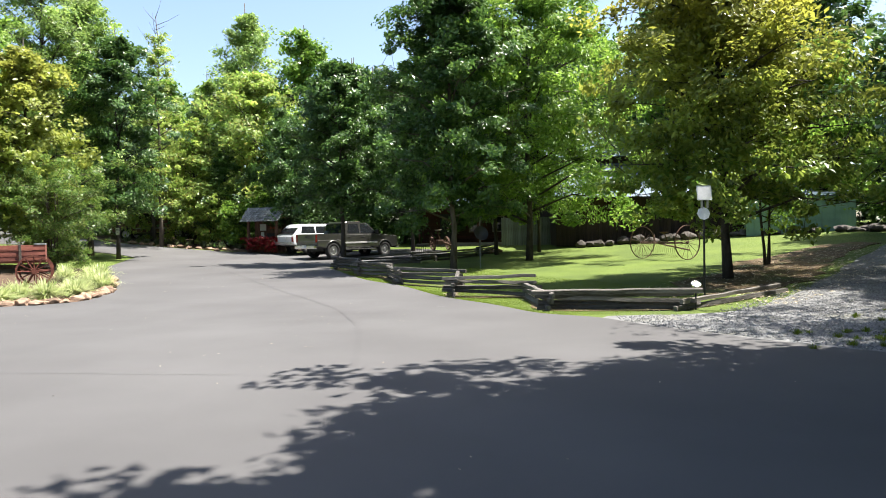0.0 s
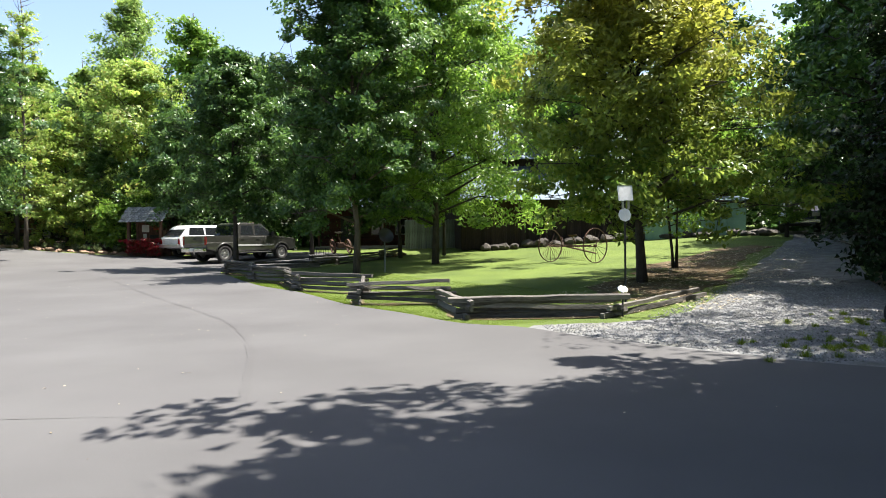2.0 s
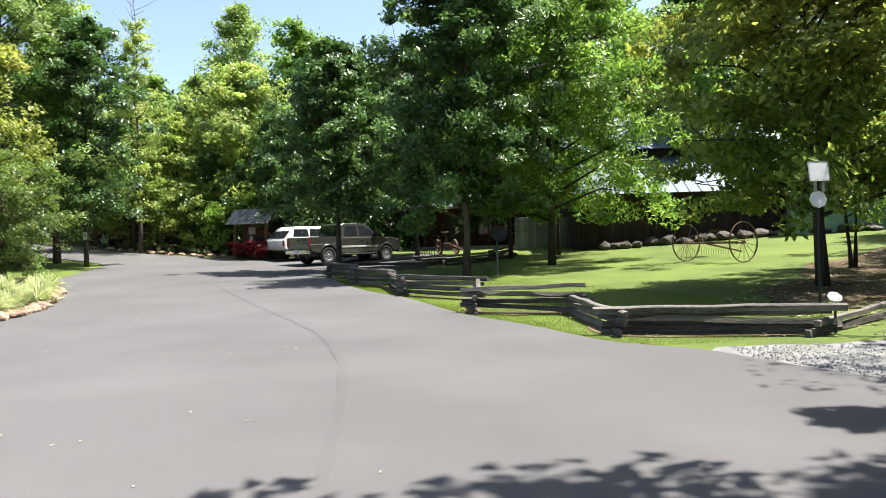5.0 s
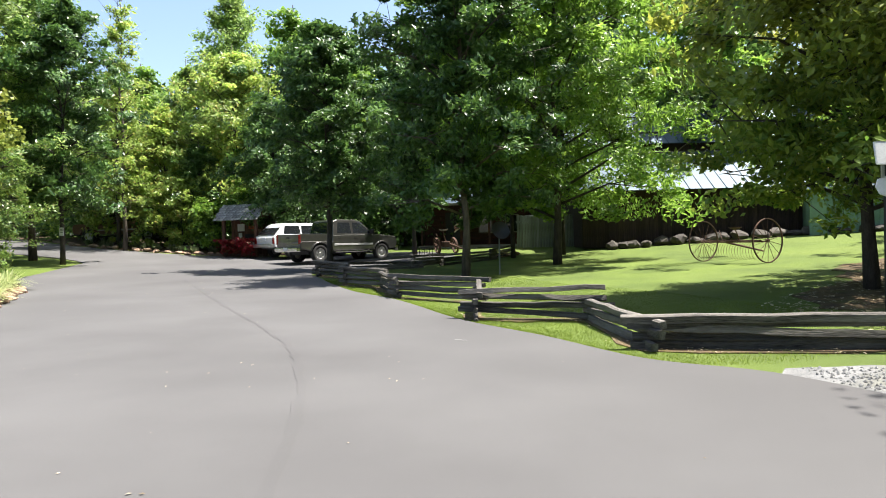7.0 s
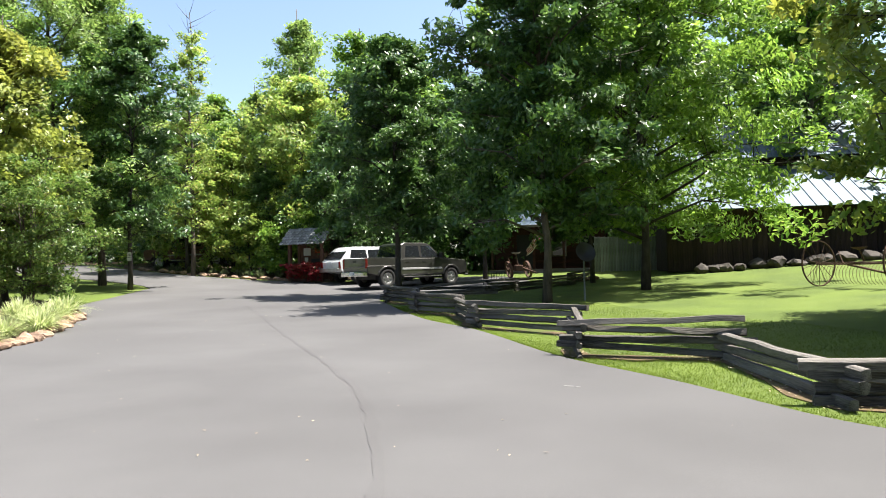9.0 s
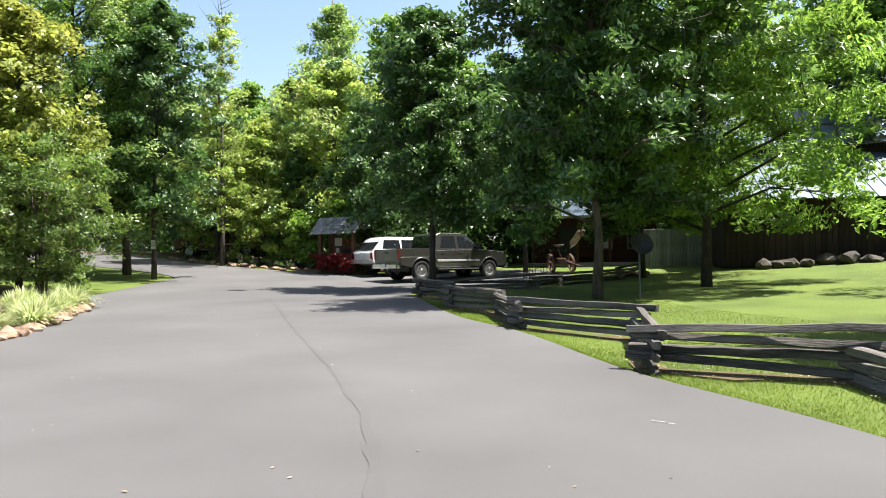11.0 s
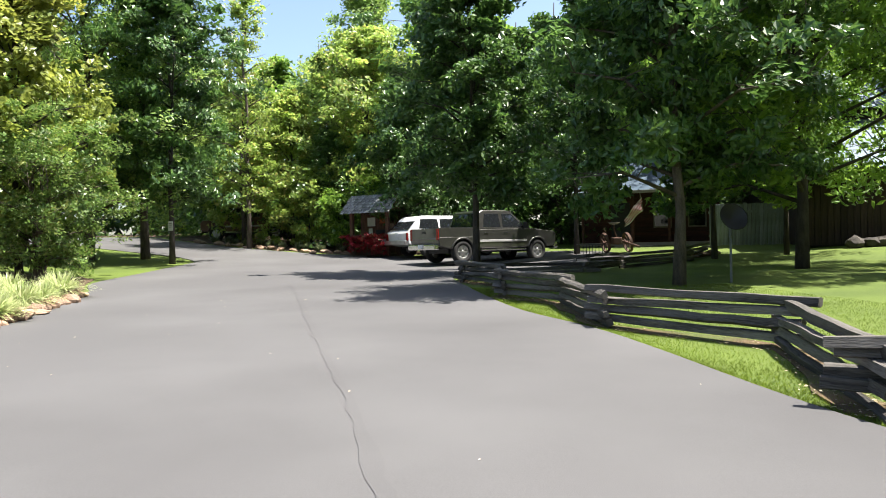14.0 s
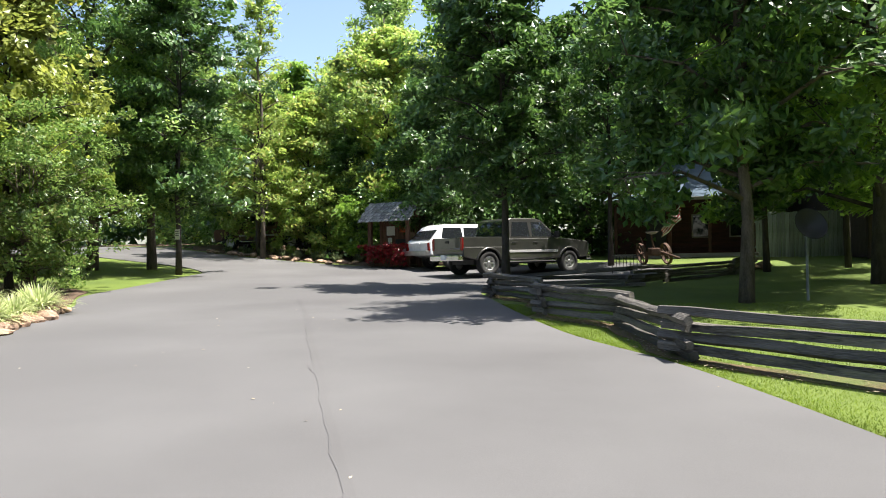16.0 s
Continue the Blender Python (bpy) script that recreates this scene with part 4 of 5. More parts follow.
        for k in range(5):
            box(bm, (0.06, 0.09, 0.03), pose(0.35, (k - 2) * 0.22, top + 0.008), 0.01)
        part("roof_lamps", bm, TAIL_RED, root, "amber-red roof marker lamps")
    part("rear_bumper", box(bmesh.new(), (0.2, 1.86, 0.2), pose(tail - 0.04, 0, 0.62), 0.04), CHROME if kind == "pickup" else ALLOY, root, "bright rear bumper")
    part("front_bumper", box(bmesh.new(), (0.22, 1.9, 0.24), pose(nose + 0.02, 0, 0.60), 0.05), CHROME, root)
    part("grille", box(bmesh.new(), (0.05, 1.1, 0.24), pose(nose + 0.003, 0, 0.94), 0.02), BLACK, root)
    part("number_plate", box(bmesh.new(), (0.02, 0.31, 0.16), pose(tail - 0.155 if kind == "pickup" else tail - 0.01, 0, 0.64 if kind == "pickup" else 0.95), 0.004), PLATE, root, "white number plate")
    bm = bmesh.new()
    box(bm, (2 * wb + 0.6, 1.1, 0.2), pose(0, 0, 0.48), 0.03)
    for cx in (-wb, wb):
        box(bm, (0.9, 1.35, 0.5), pose(cx, 0, 0.62), 0.03)
    part("underbody", bm, BLACK, root)
    return root


PEWTER = plain("pewter_paint", (0.078, 0.077, 0.073), 0.3, 0.65, 0.8)
WHITEPAINT = plain("white_paint", (0.62, 0.63, 0.64), 0.3, 0.0, 0.6)
BROWNPAINT = plain("brown_paint", (0.095, 0.048, 0.034), 0.3, 0.3, 0.6)
SILVER = plain("dark_blue_paint", (0.045, 0.058, 0.090), 0.28, 0.4, 0.7)
vehicle(on(-7.0, 38.2, 47.3, 0.02), "pewter grey crew-cab pickup truck parked beside a tree", PEWTER, "pickup", "pickup truck")
vehicle(on(-9.2, 40.9, 45, 0.02), "white estate car with dark windows parked beside the pickup", WHITEPAINT, "estate", "car")
vehicle(on(-22.6, 48.0, 184, 0.03), "dark brown pickup truck parked under trees", BROWNPAINT, "pickup", "pickup truck")
vehicle(on(23.4, 36.0, 236, 0.03), "dark blue car parked at the top of the gravel drive", SILVER, "estate", "car")

# ---- kiosk ----
SHINGLE = material("wood_shingle", (0.07, 0.07, 0.072), (0.29, 0.29, 0.29), 0.85, 6, 40, 0.6, stretch=(3, 1, 1), vary=0.35)
REDBROWN = material("red_brown_boards", (0.050, 0.022, 0.014), (0.13, 0.065, 0.04), 0.85, 4, 40, 0.5, stretch=(3, 3, 0.6), vary=0.25)
PAPER = plain("paper", (0.55, 0.54, 0.50), 0.8)
ORANGE = plain("orange_red_sign", (0.40, 0.07, 0.02), 0.6)
RED_FLOWER = leaf_material("red_petal", (0.13, 0.008, 0.012), (0.29, 0.014, 0.018), 0.25, (0.05, 0.09, 0.02), 0.9)

kiosk = thing("notice_kiosk", on(-12.55, 40.9, -14), "small wooden notice kiosk with a grey shingle roof", "kiosk")
for x in (-0.95, 0.95):
    for y in (-0.45, 0.45):
        part("post", box(bmesh.new(), (0.16, 0.16, 2.0), pose(x, y, 0.98), 0.015), REDBROWN, kiosk)
for k in range(11):
    part("board", box(bmesh.new(), (0.165, 0.03, 1.8), pose(-0.86 + k * 0.172, 0.42, 1.0), 0.006), REDBROWN, kiosk)
part("counter", box(bmesh.new(), (2.05, 0.5, 0.06), pose(0, -0.28, 0.92), 0.012), REDBROWN, kiosk)
part("front_panel", box(bmesh.new(), (1.8, 0.06, 0.86), pose(0, -0.42, 0.46), 0.01), REDBROWN, kiosk)
for x, z, w, h, mt, lb in ((-0.45, 1.55, 0.42, 0.40, PAPER, "white printed notice"), (0.25, 1.6, 0.5, 0.26, ORANGE, "orange-red sign board"), (-0.5, 1.1, 0.2, 0.3, PAPER, "white leaflet"),
                          (0.1, 1.06, 0.62, 0.24, BLACK, "dark screen"), (0.62, 1.25, 0.3, 0.4, ROCK, "tan notice"), (0.78, 0.72, 0.34, 0.26, PAPER, "small white sign")):
    yy = 0.385 if z > 0.9 else -0.47
    part("notice", box(bmesh.new(), (w, 0.02, h), pose(x, yy, z), 0.004), mt, kiosk, lb)
roof = part("roof", box(bmesh.new(), (2.5, 0.05, 0.06), pose(0, 0, 2.72), 0.01), REDBROWN, kiosk)
bm = bmesh.new()
for s in (1, -1):
    box(bm, (2.5, 1.1, 0.04), pose(0, s * 0.42, 2.31, -s * 42), 0.005)
part("roof_deck", bm, REDBROWN, roof)
for s in (1, -1):
    shingle_me = None
    for row in range(6):
        for k in range(13):
            u = 0.98 - row * 0.17
            y, z = s * (0.02 + u * 0.82), 2.74 - u * 0.80
            if shingle_me is None:
                bm = box(bmesh.new(), (0.19, 0.27, 0.022), Matrix(), 0.004, 1)
                ob = part("shingle", bm, SHINGLE, roof)
                shingle_me = ob.data
            else:
                ob = new("shingle", shingle_me)
                ob.parent = roof
            ob.matrix_basis = pose(-1.2 + k * 0.2 + 0.05 * (row % 2), y, z + 0.03 + 0.008 * math.sin(k * 2.1 + row * 1.7), -s * 40, 0, 2 * math.sin(k * 5.0 + row))
for x in (-1.05, 1.05):
    bm = bmesh.new()
    f = bm.faces.new([bm.verts.new(p) for p in ((x, -0.62, 2.05), (x, 0.62, 2.05), (x, 0, 2.66))])
    ex = bmesh.ops.extrude_face_region(bm, geom=[f])
    for v in ex["geom"]:
        if isinstance(v, bmesh.types.BMVert):
            v.co.x += 0.03
    part("gable", bm, REDBROWN, roof)
rg = np.random.default_rng(111)
for k, (x, y) in enumerate(((-13.3, 40.1), (-12.6, 39.95), (-11.95, 39.8))):
    c = [(rg.normal() * 0.22, rg.normal() * 0.16, 0.2 + 0.8 * rg.random()) for _ in range(50)]
    root = thing("flower_shrub", on(x, y), "low shrub covered in deep red flowers before the kiosk", "flowers", "red flowers")
    fl = new("blossom", crown_mesh("blossom", rg, c, 1500, 0.09, RED_FLOWER, 0.14, slim=0.8))
    fl.parent = root
    bm = bmesh.new()
    for j in range(7):
        tube(bm, [(0, 0, -0.03), (0.25 * math.cos(j), 0.18 * math.sin(j), 0.6)], [0.012, 0.005], 5)
    part("stem", bm, BARK_DARK, root)

# ---- barn ----
BOARD = material("dark_barn_board", (0.014, 0.009, 0.008), (0.048, 0.029, 0.024), 0.85, 3, 30, 0.6, stretch=(4, 4, 0.5), vary=0.4)
TIN = material("blue_grey_tin", (0.050, 0.078, 0.110), (0.080, 0.112, 0.150), 0.5, 1.2, 20, 0.05, 0.3, c3=(0.11, 0.145, 0.18))
barn = thing("barn", pose(5.0, 39.6, 0.8), "dark board barn with a stepped blue-grey tin roof", "barn")
wall = part("wall", box(bmesh.new(), (14.2, 0.1, 2.9), pose(7.1, 0.12, 1.4), 0.01), BOARD, barn)
brd = None
for k in range(64):
    if brd is None:
        ob = part("board", box(bmesh.new(), (0.205, 0.035, 2.85), Matrix(), 0.006, 1), BOARD, wall)
        brd = ob.data
    else:
        ob = new("board", brd)
        ob.parent = wall
    ob.matrix_basis = pose(0.12 + k * 0.222, 0.045 + 0.008 * math.sin(k * 2.7), 1.4 + 0.02 * math.sin(k * 5.1), 0, 0.25 * math.sin(k * 3.3), 0)
for size, at in (((0.1, 12, 5.2), (0.05, 6.2, 2.6)), ((0.1, 12, 5.2), (14.15, 6.2, 2.6)), ((14.2, 0.1, 5), (7.1, 12.2, 2.5))):
    part("side_wall", box(bmesh.new(), size, pose(*at)), BOARD, barn)
part("clerestory", box(bmesh.new(), (14.0, 0.12, 0.9), pose(7.1, 3.05, 5.2), 0.01), BOARD, barn, "dark band between the two roofs")


def tin_roof(x0, x1, y0, z0, y1, z1, name):
    bm = bmesh.new()
    ln, a = math.hypot(y1 - y0, z1 - z0), math.atan2(z1 - z0, y1 - y0)
    mid = ((x0 + x1) / 2, (y0 + y1) / 2, (z0 + z1) / 2)
    rot = Matrix.Translation(mid) @ Matrix.Rotation(a, 4, "X")
    box(bm, (x1 - x0, ln, 0.035), rot, 0.004)
    roof = part(name, bm, TIN, barn)
    rib = None
    for k in range(int((x1 - x0) / 0.6)):
        if rib is None:
            ob = part("rib", box(bmesh.new(), (0.05, ln, 0.05), Matrix(), 0.012, 1), TIN, roof)
            rib = ob.data
        else:
            ob = new("rib", rib)
            ob.parent = roof
        ob.matrix_basis = rot @ pose(x0 + 0.1 + 0.6 * k - mid[0], 0, 0.03)


tin_roof(-0.4, 14.6, -0.75, 2.75, 3.1, 5.1, "lower_roof")
tin_roof(-0.4, 14.6, 2.5, 5.45, 6.4, 7.85, "upper_roof")
tin_roof(-0.4, 14.6, 12.4, 5.0, 6.4, 7.85, "rear_roof")

GREENTIN = material("pale_green_siding", (0.16, 0.26, 0.20), (0.25, 0.38, 0.30), 0.55, 1.5, 25, 0.1, 0.1)
shed = thing("green_shed", pose(17.4, 36.2, 0.9, 0, 0, -20), "pale green ribbed metal shed behind the lawn", "shed")
bm = bmesh.new()
box(bm, (5.2, 3.0, 2.6), pose(0, 1.5, 1.15))
part("siding", bm, GREENTIN, shed)
for k in range(18):
    part("rib", box(bmesh.new(), (0.05, 0.04, 2.55), pose(-2.5 + k * 0.295, -0.015, 1.15), 0.012, 1), GREENTIN, shed)
part("roof", box(bmesh.new(), (5.6, 3.5, 0.08), pose(0, 1.5, 2.52, 6), 0.01), TIN, shed)

# ---- house with a porch ----
HOUSERED = material("dark_red_boards", (0.024, 0.008, 0.006), (0.066, 0.020, 0.015), 0.8, 3, 30, 0.4, stretch=(0.6, 3, 3), vary=0.2)
PALEWOOD = plain("pale_trim", (0.20, 0.18, 0.15), 0.7)
house = thing("porch_house", pose(-1.4, 45.6, 0.72, 0, 0, -8), "dark red boarded house with a tin-roofed porch", "house")
wl = part("wall", box(bmesh.new(), (6.4, 0.14, 2.9), pose(1.0, 1.4, 1.4), 0.01), HOUSERED, house)
for k in range(15):
    part("board", box(bmesh.new(), (6.4, 0.03, 0.185), pose(1.0, 1.31, 0.12 + k * 0.19, 6), 0.004, 1), HOUSERED, wl)
for size, at in (((0.14, 5, 2.9), (-2.15, 3.9, 1.4)), ((0.14, 5, 2.9), (4.15, 3.9, 1.4)), ((6.4, 0.14, 2.9), (1.0, 6.4, 1.4))):
    part("side_wall", box(bmesh.new(), size, pose(*at)), HOUSERED, house)
part("porch_floor", box(bmesh.new(), (6.4, 1.9, 0.16), pose(1.0, 0.4, 0.22), 0.01), PALEWOOD, house, "pale timber porch floor")
part("porch_step", box(bmesh.new(), (1.7, 0.36, 0.16), pose(0.4, -0.74, 0.08), 0.012), PALEWOOD, house, "pale step")
for x in (-2.0, 0.35, 2.0, 4.0):
    part("porch_post", box(bmesh.new(), (0.13, 0.13, 2.35), pose(x, -0.4, 1.45), 0.012), HOUSERED, house)
for x in (1.6, 3.2):
    wf = part("window", box(bmesh.new(), (0.85, 0.04, 1.1), pose(x, 1.27, 1.55), 0.01), PALEWOOD, house)
    part("pane", box(bmesh.new(), (0.72, 0.02, 0.97), pose(x, 1.245, 1.55)), CARGLASS, wf)
dr = part("door", box(bmesh.new(), (0.92, 0.05, 2.0), pose(-0.4, 1.27, 1.3), 0.01), BLACK, house, "dark door")
bm = bmesh.new()
box(bm, (6.9, 2.6, 0.05), pose(1.0, 0.35, 2.98, 12), 0.006)
for k in range(12):
    box(bm, (0.05, 2.6, 0.05), pose(-2.3 + k * 0.6, 0.35, 3.02, 12), 0.01, 1)
part("porch_roof", bm, TIN, house)
part("fascia", box(bmesh.new(), (6.9, 0.05, 0.14), pose(1.0, -0.97, 2.68), 0.01), PALEWOOD, house)
bm = bmesh.new()
box(bm, (6.9, 3.2, 0.06), pose(1.0, 2.7, 3.95, 32), 0.006)
box(bm, (6.9, 3.2, 0.06), pose(1.0, 5.35, 3.95, -32), 0.006)
part("main_roof", bm, TIN, house)

# ---- flag on the porch ----
FLAGRED, FLAGWHITE = plain("flag_red", (0.30, 0.02, 0.03), 0.8), plain("flag_white", (0.5, 0.5, 0.5), 0.8)
flag = thing("flag", pose(-0.72, 44.45, 0), "striped red and white flag hanging from a slanting pole", "flag")
part("pole", tube(bmesh.new(), [(0.1, 0.75, 2.55), (-0.1, -0.5, 3.3)], [0.014, 0.012], 8), PALEWOOD, flag)
for k in range(9):
    bm = bmesh.new()
    prev = None
    for j in range(9):
        u = j / 8
        x = -0.75 * u - 0.02 + 0.03 * math.sin(u * 9 + k)
        z = 3.1 - 0.95 * u - 0.07 * k * (1 - 0.35 * u) + 0.02 * math.sin(u * 7)
        dz = 0.07 * (1 - 0.35 * u)
        y = -0.35 + 0.05 * math.sin(u * 8 + k * 0.5)
        pr = [bm.verts.new((x, y, z)), bm.verts.new((x + 0.012, y + 0.01, z - dz)), bm.verts.new((x, y + 0.008, z)), bm.verts.new((x + 0.012, y + 0.018, z - dz))]
        if prev:
            bm.faces.new((prev[0], pr[0], pr[1], prev[1]))
            bm.faces.new((prev[2], prev[3], pr[3], pr[2]))
        prev = pr
    part("stripe", bm, FLAGRED if k % 2 else FLAGWHITE, flag)

# ---- grey board fence between house and barn ----
GREYBOARD = material("grey_board", (0.10, 0.11, 0.11), (0.24, 0.26, 0.26), 0.85, 3, 30, 0.4, stretch=(3, 3, 0.5), vary=0.2)
bf = thing("board_fence", pose(2.0, 42.4, ground_z(4, 42.4) + 0.02), "grey upright-board fence between house and barn", "fence")
mesh_b = None
for k in range(29):
    if mesh_b is None:
        ob = part("board", box(bmesh.new(), (0.14, 0.025, 1.75), Matrix(), 0.005, 1), GREYBOARD, bf)
        mesh_b = ob.data
    else:
        ob = new("board", mesh_b)
        ob.parent = bf
    ob.matrix_basis = pose(k * 0.152, 0, 0.87 + 0.015 * math.sin(k * 2.3), 0, 0.4 * math.sin(k * 1.9), 0)
for z in (0.4, 1.4):
    part("cross_rail", box(bmesh.new(), (4.5, 0.05, 0.09), pose(2.15, 0.04, z), 0.006), GREYBOARD, bf)

# ---- sign post by the fence ----
SIGNWHITE = plain("white_sign_enamel", (0.72, 0.73, 0.74), 0.45)
STEEL = plain("dark_steel", (0.035, 0.035, 0.036), 0.5, 0.6)
RUST = material("rusty_iron", (0.032, 0.019, 0.014), (0.105, 0.056, 0.038), 0.8, 6, 50, 0.5, 0.3)
sign = thing("sign_post", on(4.9, 14.95, 4), "dark steel post with white square and octagonal signs", "sign post")
part("post", tube(bmesh.new(), [(0, 0, -0.05), (0, 0, 2.2)], [0.024, 0.022], 10), STEEL, sign)
part("square_sign", box(bmesh.new(), (0.33, 0.016, 0.33), pose(0.0, -0.035, 2.3, -10), 0.02), SIGNWHITE, sign, "white square sign board")
for x in (-0.055, 0.075):
    part("bracket", box(bmesh.new(), (0.05, 0.02, 0.2), pose(x, -0.03, 2.06), 0.008), ALLOY, sign, "pale metal bracket")
bm = bmesh.new()
bmesh.ops.create_cone(bm, cap_ends=True, segments=8, radius1=0.145, radius2=0.145, depth=0.018, matrix=pose(-0.02, -0.04, 1.84, 80, 0, 0))
part("octagon_sign", bm, SIGNWHITE, sign, "white octagonal sign board")

spot = thing("garden_spotlight", on(3.95, 12.72, 0, 0.0), "polished metal garden spotlight on the fence corner", "lamp")
part("stake", tube(bmesh.new(), [(0, 0, -0.05), (0, 0, 0.42)], [0.018, 0.016], 8), STEEL, spot)
# normal halfway between sun and camera, so the chrome dome throws a sun glint
tilt = Vector((-0.016, -0.646, 0.763)).to_track_quat("Z", "Y").to_matrix().to_4x4()
bm = lathe(bmesh.new(), [(0.001, -0.10), (0.04, -0.09), (0.07, -0.035), (0.085, 0.0), (0.09, 0.01), (0.078, 0.01)], 28, pose(0, 0, 0.48) @ tilt)
head = part("lamp_head", bm, CHROME, spot, "bright metal lamp head", True)
bm = lathe(bmesh.new(), [(0.08, 0.006), (0.056, 0.0125), (0.028, 0.0165), (0.0005, 0.018)], 28, pose(0, 0, 0.48) @ tilt)
part("lens", bm, CHROME, head, "domed chrome lens face tilted to glint in the sun", True)


# ---- spoked wheels and old farm implements ----
def spoked_wheel(name, parent, m, r, spokes, rim_w, mat, hub=0.05, thin=0.012):
    bm = lathe(bmesh.new(), [(r - thin * 2.2, -rim_w / 2), (r, -rim_w / 2), (r, rim_w / 2), (r - thin * 2.2, rim_w / 2), (r - thin * 2.2, -rim_w / 2)], 36)
    w = part(name, bm, mat, parent)
    w.matrix_basis = m
    part("hub", tube(bmesh.new(), [(0, 0, -rim_w), (0, 0, rim_w)], [hub, hub], 12), mat, w)
    for k in range(spokes):
        a = 2 * math.pi * k / spokes
        part("spoke", tube(bmesh.new(), [(math.cos(a) * hub * 0.8, math.sin(a) * hub * 0.8, 0.02 * (-1) ** k), (math.cos(a) * (r - thin), math.sin(a) * (r - thin), 0)], [thin * 0.8, thin * 0.7], 6), mat, w)
    return w


rake = thing("hay_rake", on(7.55, 27.0, -61), "rusty horse-drawn hay rake with tall spoked wheels on the lawn", "farm rake")
for x in (-1.2, 1.2):
    spoked_wheel("wheel", rake, pose(x, 0, 0.66, 0, 90, 0), 0.67, 14, 0.045, RUST, 0.05, 0.011)
part("axle", tube(bmesh.new(), [(-1.25, 0, 0.63), (1.25, 0, 0.63)], [0.028, 0.028], 10), RUST, rake)
part("frame_bar", box(bmesh.new(), (2.2, 0.06, 0.06), pose(0, -0.16, 0.66), 0.01), RUST, rake)
for k in range(22):
    x = -1.05 + k * 0.1
    pts = [(x, -0.12 - 0.42 * math.sin(a), 0.66 - 0.33 * (1 - math.cos(a)) + 0.02) for a in [i * 0.42 for i in range(7)]]
    part("tine", tube(bmesh.new(), pts, [0.006] * 7, 5), RUST, rake)
bm = lathe(bmesh.new(), [(0.001, 0.0), (0.12, 0.01), (0.19, 0.06), (0.2, 0.065), (0.18, 0.045), (0.001, -0.02)], 20, pose(0.25, -0.25, 1.02))
part("seat", bm, RUST, rake, "pan seat of rusty iron", True)
part("seat_spring", tube(bmesh.new(), [(0.2, 0.0, 0.66), (0.22, -0.1, 0.85), (0.25, -0.25, 1.02)], [0.02, 0.018, 0.018], 8), RUST, rake)
part("lever", tube(bmesh.new(), [(-0.35, -0.1, 0.66), (-0.6, 0.05, 1.0)], [0.015, 0.012], 8), RUST, rake)
part("shaft", tube(bmesh.new(), [(-0.3, 0, 0.62), (-0.35, 1.8, 0.3)], [0.035, 0.03], 8), RUST, rake)

mower = thing("farm_mower", on(-1.95, 41.7, 12) @ Matrix.Scale(1.2, 4), "small rusty iron horse-drawn mower by the fence", "farm mower")
for x in (-0.38, 0.42):
    spoked_wheel("wheel", mower, pose(x, 0.05, 0.36, 0, 78, 10), 0.36, 9, 0.09, RUST, 0.06, 0.02)
part("axle", tube(bmesh.new(), [(-0.42, 0.05, 0.36), (0.46, 0.05, 0.36)], [0.04, 0.04], 10), RUST, mower)
part("gearbox", box(bmesh.new(), (0.34, 0.44, 0.26), pose(0, -0.05, 0.42), 0.05), RUST, mower)
part("seat_spring", tube(bmesh.new(), [(0.0, -0.1, 0.5), (-0.1, -0.2, 0.8), (-0.15, -0.35, 0.98)], [0.03, 0.028, 0.025], 8), RUST, mower)
part("seat", lathe(bmesh.new(), [(0.001, 0), (0.13, 0.01), (0.2, 0.07), (0.21, 0.075), (0.18, 0.05), (0.001, -0.02)], 18, pose(-0.15, -0.37, 1.0)), PALEWOOD, mower, "pale worn pan seat", True)
part("lever", tube(bmesh.new(), [(-0.25, 0, 0.45), (-0.45, -0.1, 0.9)], [0.018, 0.014], 8), RUST, mower)
part("tongue", tube(bmesh.new(), [(0.1, -0.1, 0.45), (0.6, -0.9, 0.2)], [0.04, 0.035], 8), RUST, mower)

rack = thing("metal_rack", on(-3.0, 38.2, 10), "low grey metal bar rack at the lot's edge", "rack")
part("top_bar", tube(bmesh.new(), [(-0.5, 0, 0), (-0.5, 0, 0.62), (0.5, 0, 0.62), (0.5, 0, 0)], [0.022] * 4, 8), STEEL, rack)
for k in range(7):
    part("bar", tube(bmesh.new(), [(-0.36 + k * 0.12, 0, 0.08), (-0.36 + k * 0.12, 0, 0.62)], [0.011, 0.011], 6), STEEL, rack)
part("low_bar", tube(bmesh.new(), [(-0.5, 0, 0.1), (0.5, 0, 0.1)], [0.014, 0.014], 6), STEEL, rack)

dish = thing("dish_on_post", on(0.2, 27.3), "dark round dish on a thin grey post in the lawn", "dish")
part("post", tube(bmesh.new(), [(0, 0, -0.05), (0, 0, 1.3)], [0.025, 0.025], 8), GREYBOARD, dish)
part("dish", lathe(bmesh.new(), [(0.001, 0.0), (0.2, 0.03), (0.29, 0.10), (0.31, 0.11), (0.29, 0.085), (0.2, 0.012), (0.001, -0.02)], 28, pose(0.02, -0.03, 1.36, 68, 0, 20)), BLACK, dish, "dark shallow dish", True)

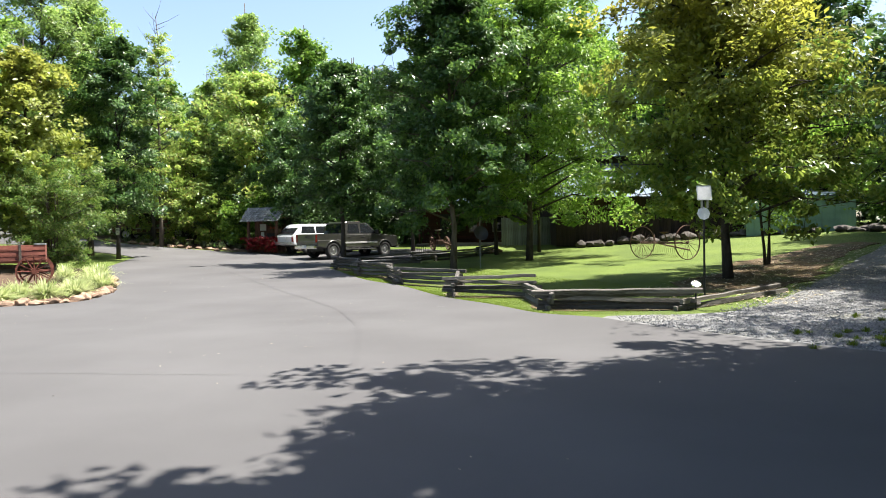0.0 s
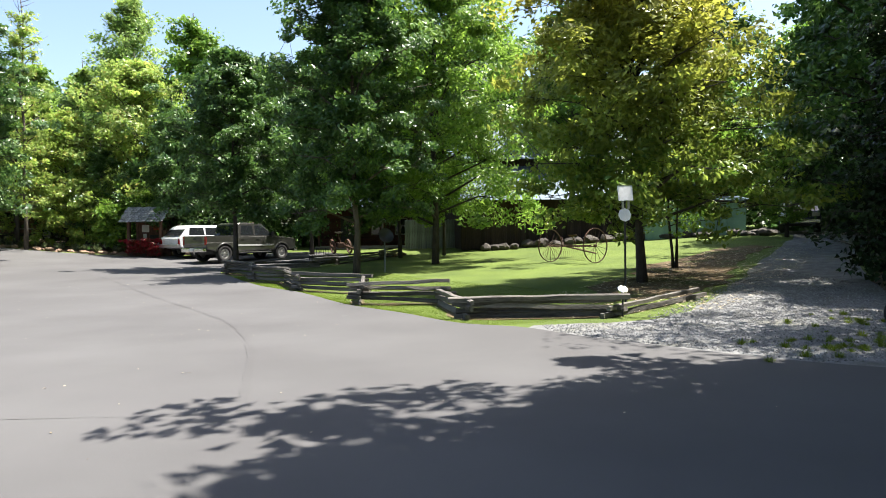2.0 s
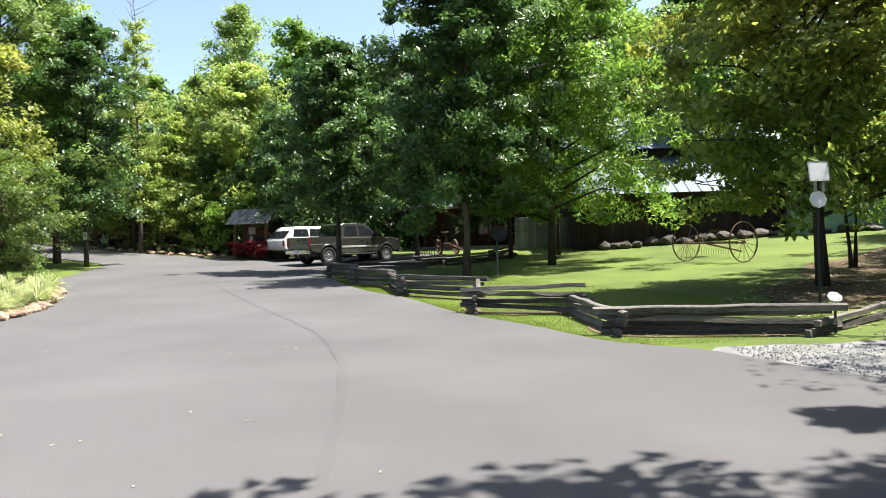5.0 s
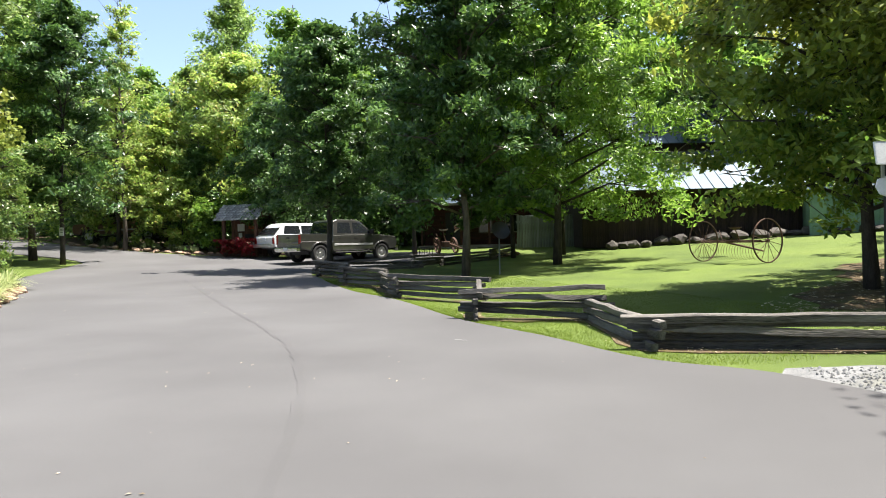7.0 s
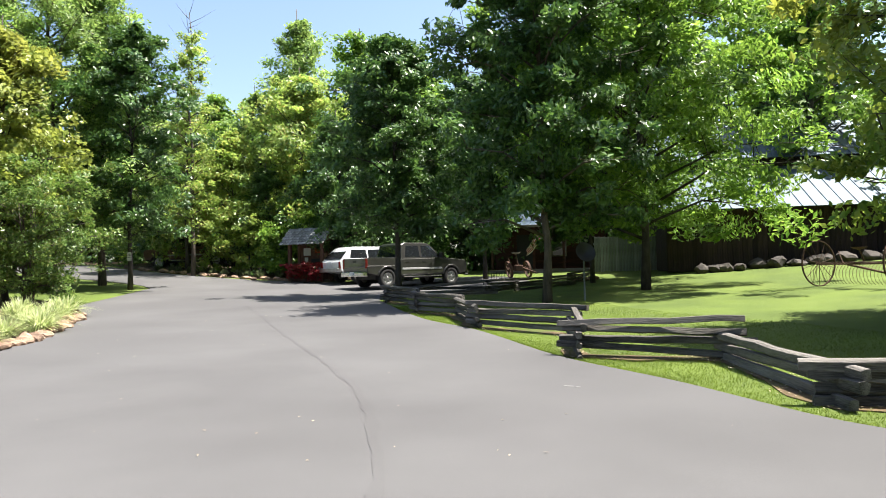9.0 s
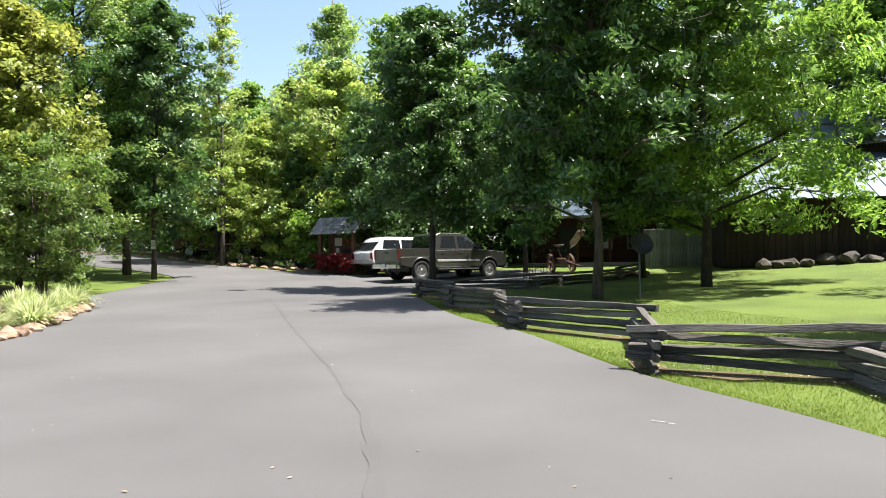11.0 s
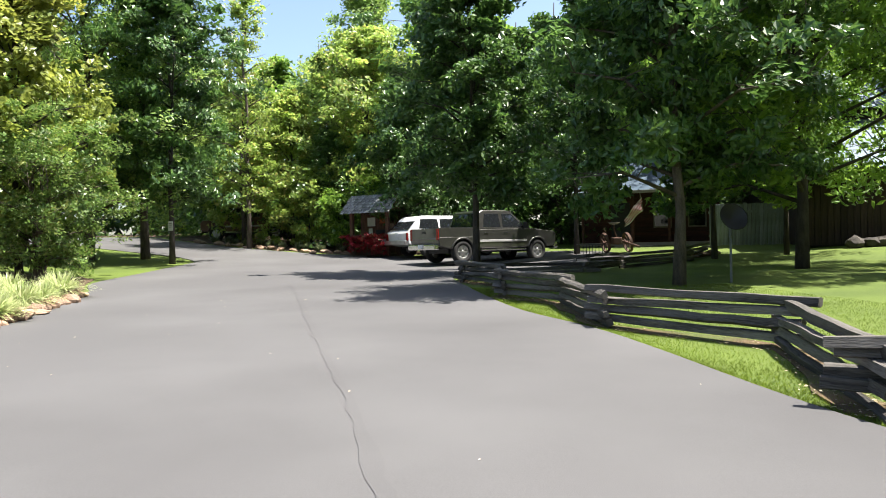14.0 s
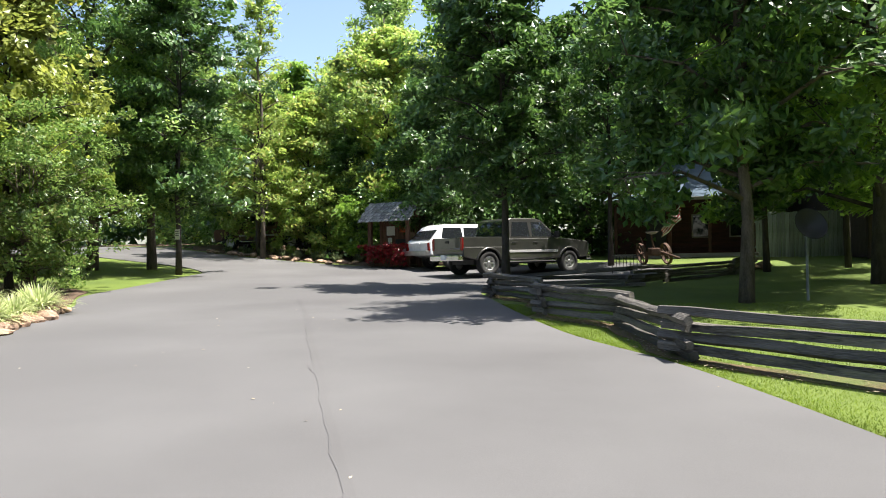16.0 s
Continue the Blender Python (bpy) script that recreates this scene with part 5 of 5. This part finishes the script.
# ---- farm wagon in the bed ----
WAGONRED = material("faded_red_wood", (0.075, 0.021, 0.015), (0.19, 0.062, 0.041), 0.85, 3, 30, 0.5, stretch=(0.5, 3, 3), vary=0.25)
wagon = thing("farm_wagon", on(-14.1, 19.4, 30, 0.1), "old faded red wooden farm wagon standing in the planting bed", "wagon")
for y in (-0.45, 0.45):
    for k in range(3):
        part("side_board", box(bmesh.new(), (2.5, 0.04, 0.15), pose(-0.2, y, 0.86 + k * 0.16, -8 if y < 0 else 8), 0.01), WAGONRED, wagon)
    for x in (-1.2, -0.4, 0.4):
        part("stake", box(bmesh.new(), (0.07, 0.05, 0.56), pose(x, y * 1.1, 1.0, -8 if y < 0 else 8), 0.01), BARK_DARK, wagon)
part("floor_boards", box(bmesh.new(), (2.5, 0.9, 0.06), pose(-0.2, 0, 0.76), 0.01), WAGONRED, wagon)
for x in (-1.43, 1.03):
    part("end_board", box(bmesh.new(), (0.04, 0.9, 0.46), pose(x, 0, 1.02), 0.01), WAGONRED, wagon)
part("beam", box(bmesh.new(), (2.7, 0.1, 0.12), pose(-0.2, 0, 0.62), 0.012), BARK_DARK, wagon)
for x in (-1.0, 0.75):
    part("axle", tube(bmesh.new(), [(x, -0.62, 0.48), (x, 0.62, 0.48)], [0.05, 0.05], 8), BARK_DARK, wagon)
    for y in (-0.6, 0.6):
        spoked_wheel("wheel", wagon, pose(x, y, 0.48, 90, 0, 0), 0.48, 12, 0.06, WAGONRED, 0.08, 0.022)
part("bench_board", box(bmesh.new(), (0.3, 0.95, 0.05), pose(0.9, 0, 1.28), 0.01), GREYBOARD, wagon, "grey bench board")

tsign = thing("small_sign", pose(-18.36, 34.19, ground_z(-18.4, 34.3) + 1.42), "small pale notice nailed to a tree trunk", "sign")
part("plate", box(bmesh.new(), (0.19, 0.02, 0.36), Matrix(), 0.006), PAPER, tsign)
for k, z in enumerate((0.14, 0.05, -0.05)):
    part("text_bar", box(bmesh.new(), (0.13, 0.006, 0.02), pose(0, -0.012, z * 0.75)), BLACK, tsign)
slab = rock_mesh(33, ROCK)
for k, (x, y, w) in enumerate(((0.9, 38.3, 0.8), (1.5, 38.6, 0.6), (0.5, 38.7, 0.5))):
    ob = new("flat_stone", slab)
    ob.matrix_world = on(x, y, 40 * k, 0.08) @ Matrix.Diagonal((w, w * 0.7, 0.3, 1))
    tagged(ob, "flat tan stone at the end of the fence", "stone", "stones by the fence end")

# ---- low dark machine in the shade by the gravel ----
cart = thing("garden_cart", on(7.8, 10.45, 25), "low black garden cart with a pale plate in deep shade", "cart")
part("tray", box(bmesh.new(), (1.1, 0.7, 0.24), pose(0.2, 0, 0.42), 0.05), BLACK, cart)
part("plate", box(bmesh.new(), (0.03, 0.3, 0.2), pose(-0.4, -0.05, 0.5, 0, 35, 0), 0.01), PLATE, cart, "pale tilted plate")
for y in (-0.36, 0.36):
    for x in (-0.15, 0.6):
        part("wheel", lathe(bmesh.new(), [(0.02, -0.04), (0.15, -0.05), (0.17, -0.02), (0.17, 0.02), (0.15, 0.05), (0.02, 0.04)], 20, pose(x, y, 0.17, 90, 0, 0)), TYRE, cart, smooth=True)
part("draw_handle", tube(bmesh.new(), [(-0.35, 0, 0.35), (-0.75, -0.1, 0.16), (-0.95, -0.12, 0.14)], [0.018, 0.016, 0.016], 8), STEEL, cart)
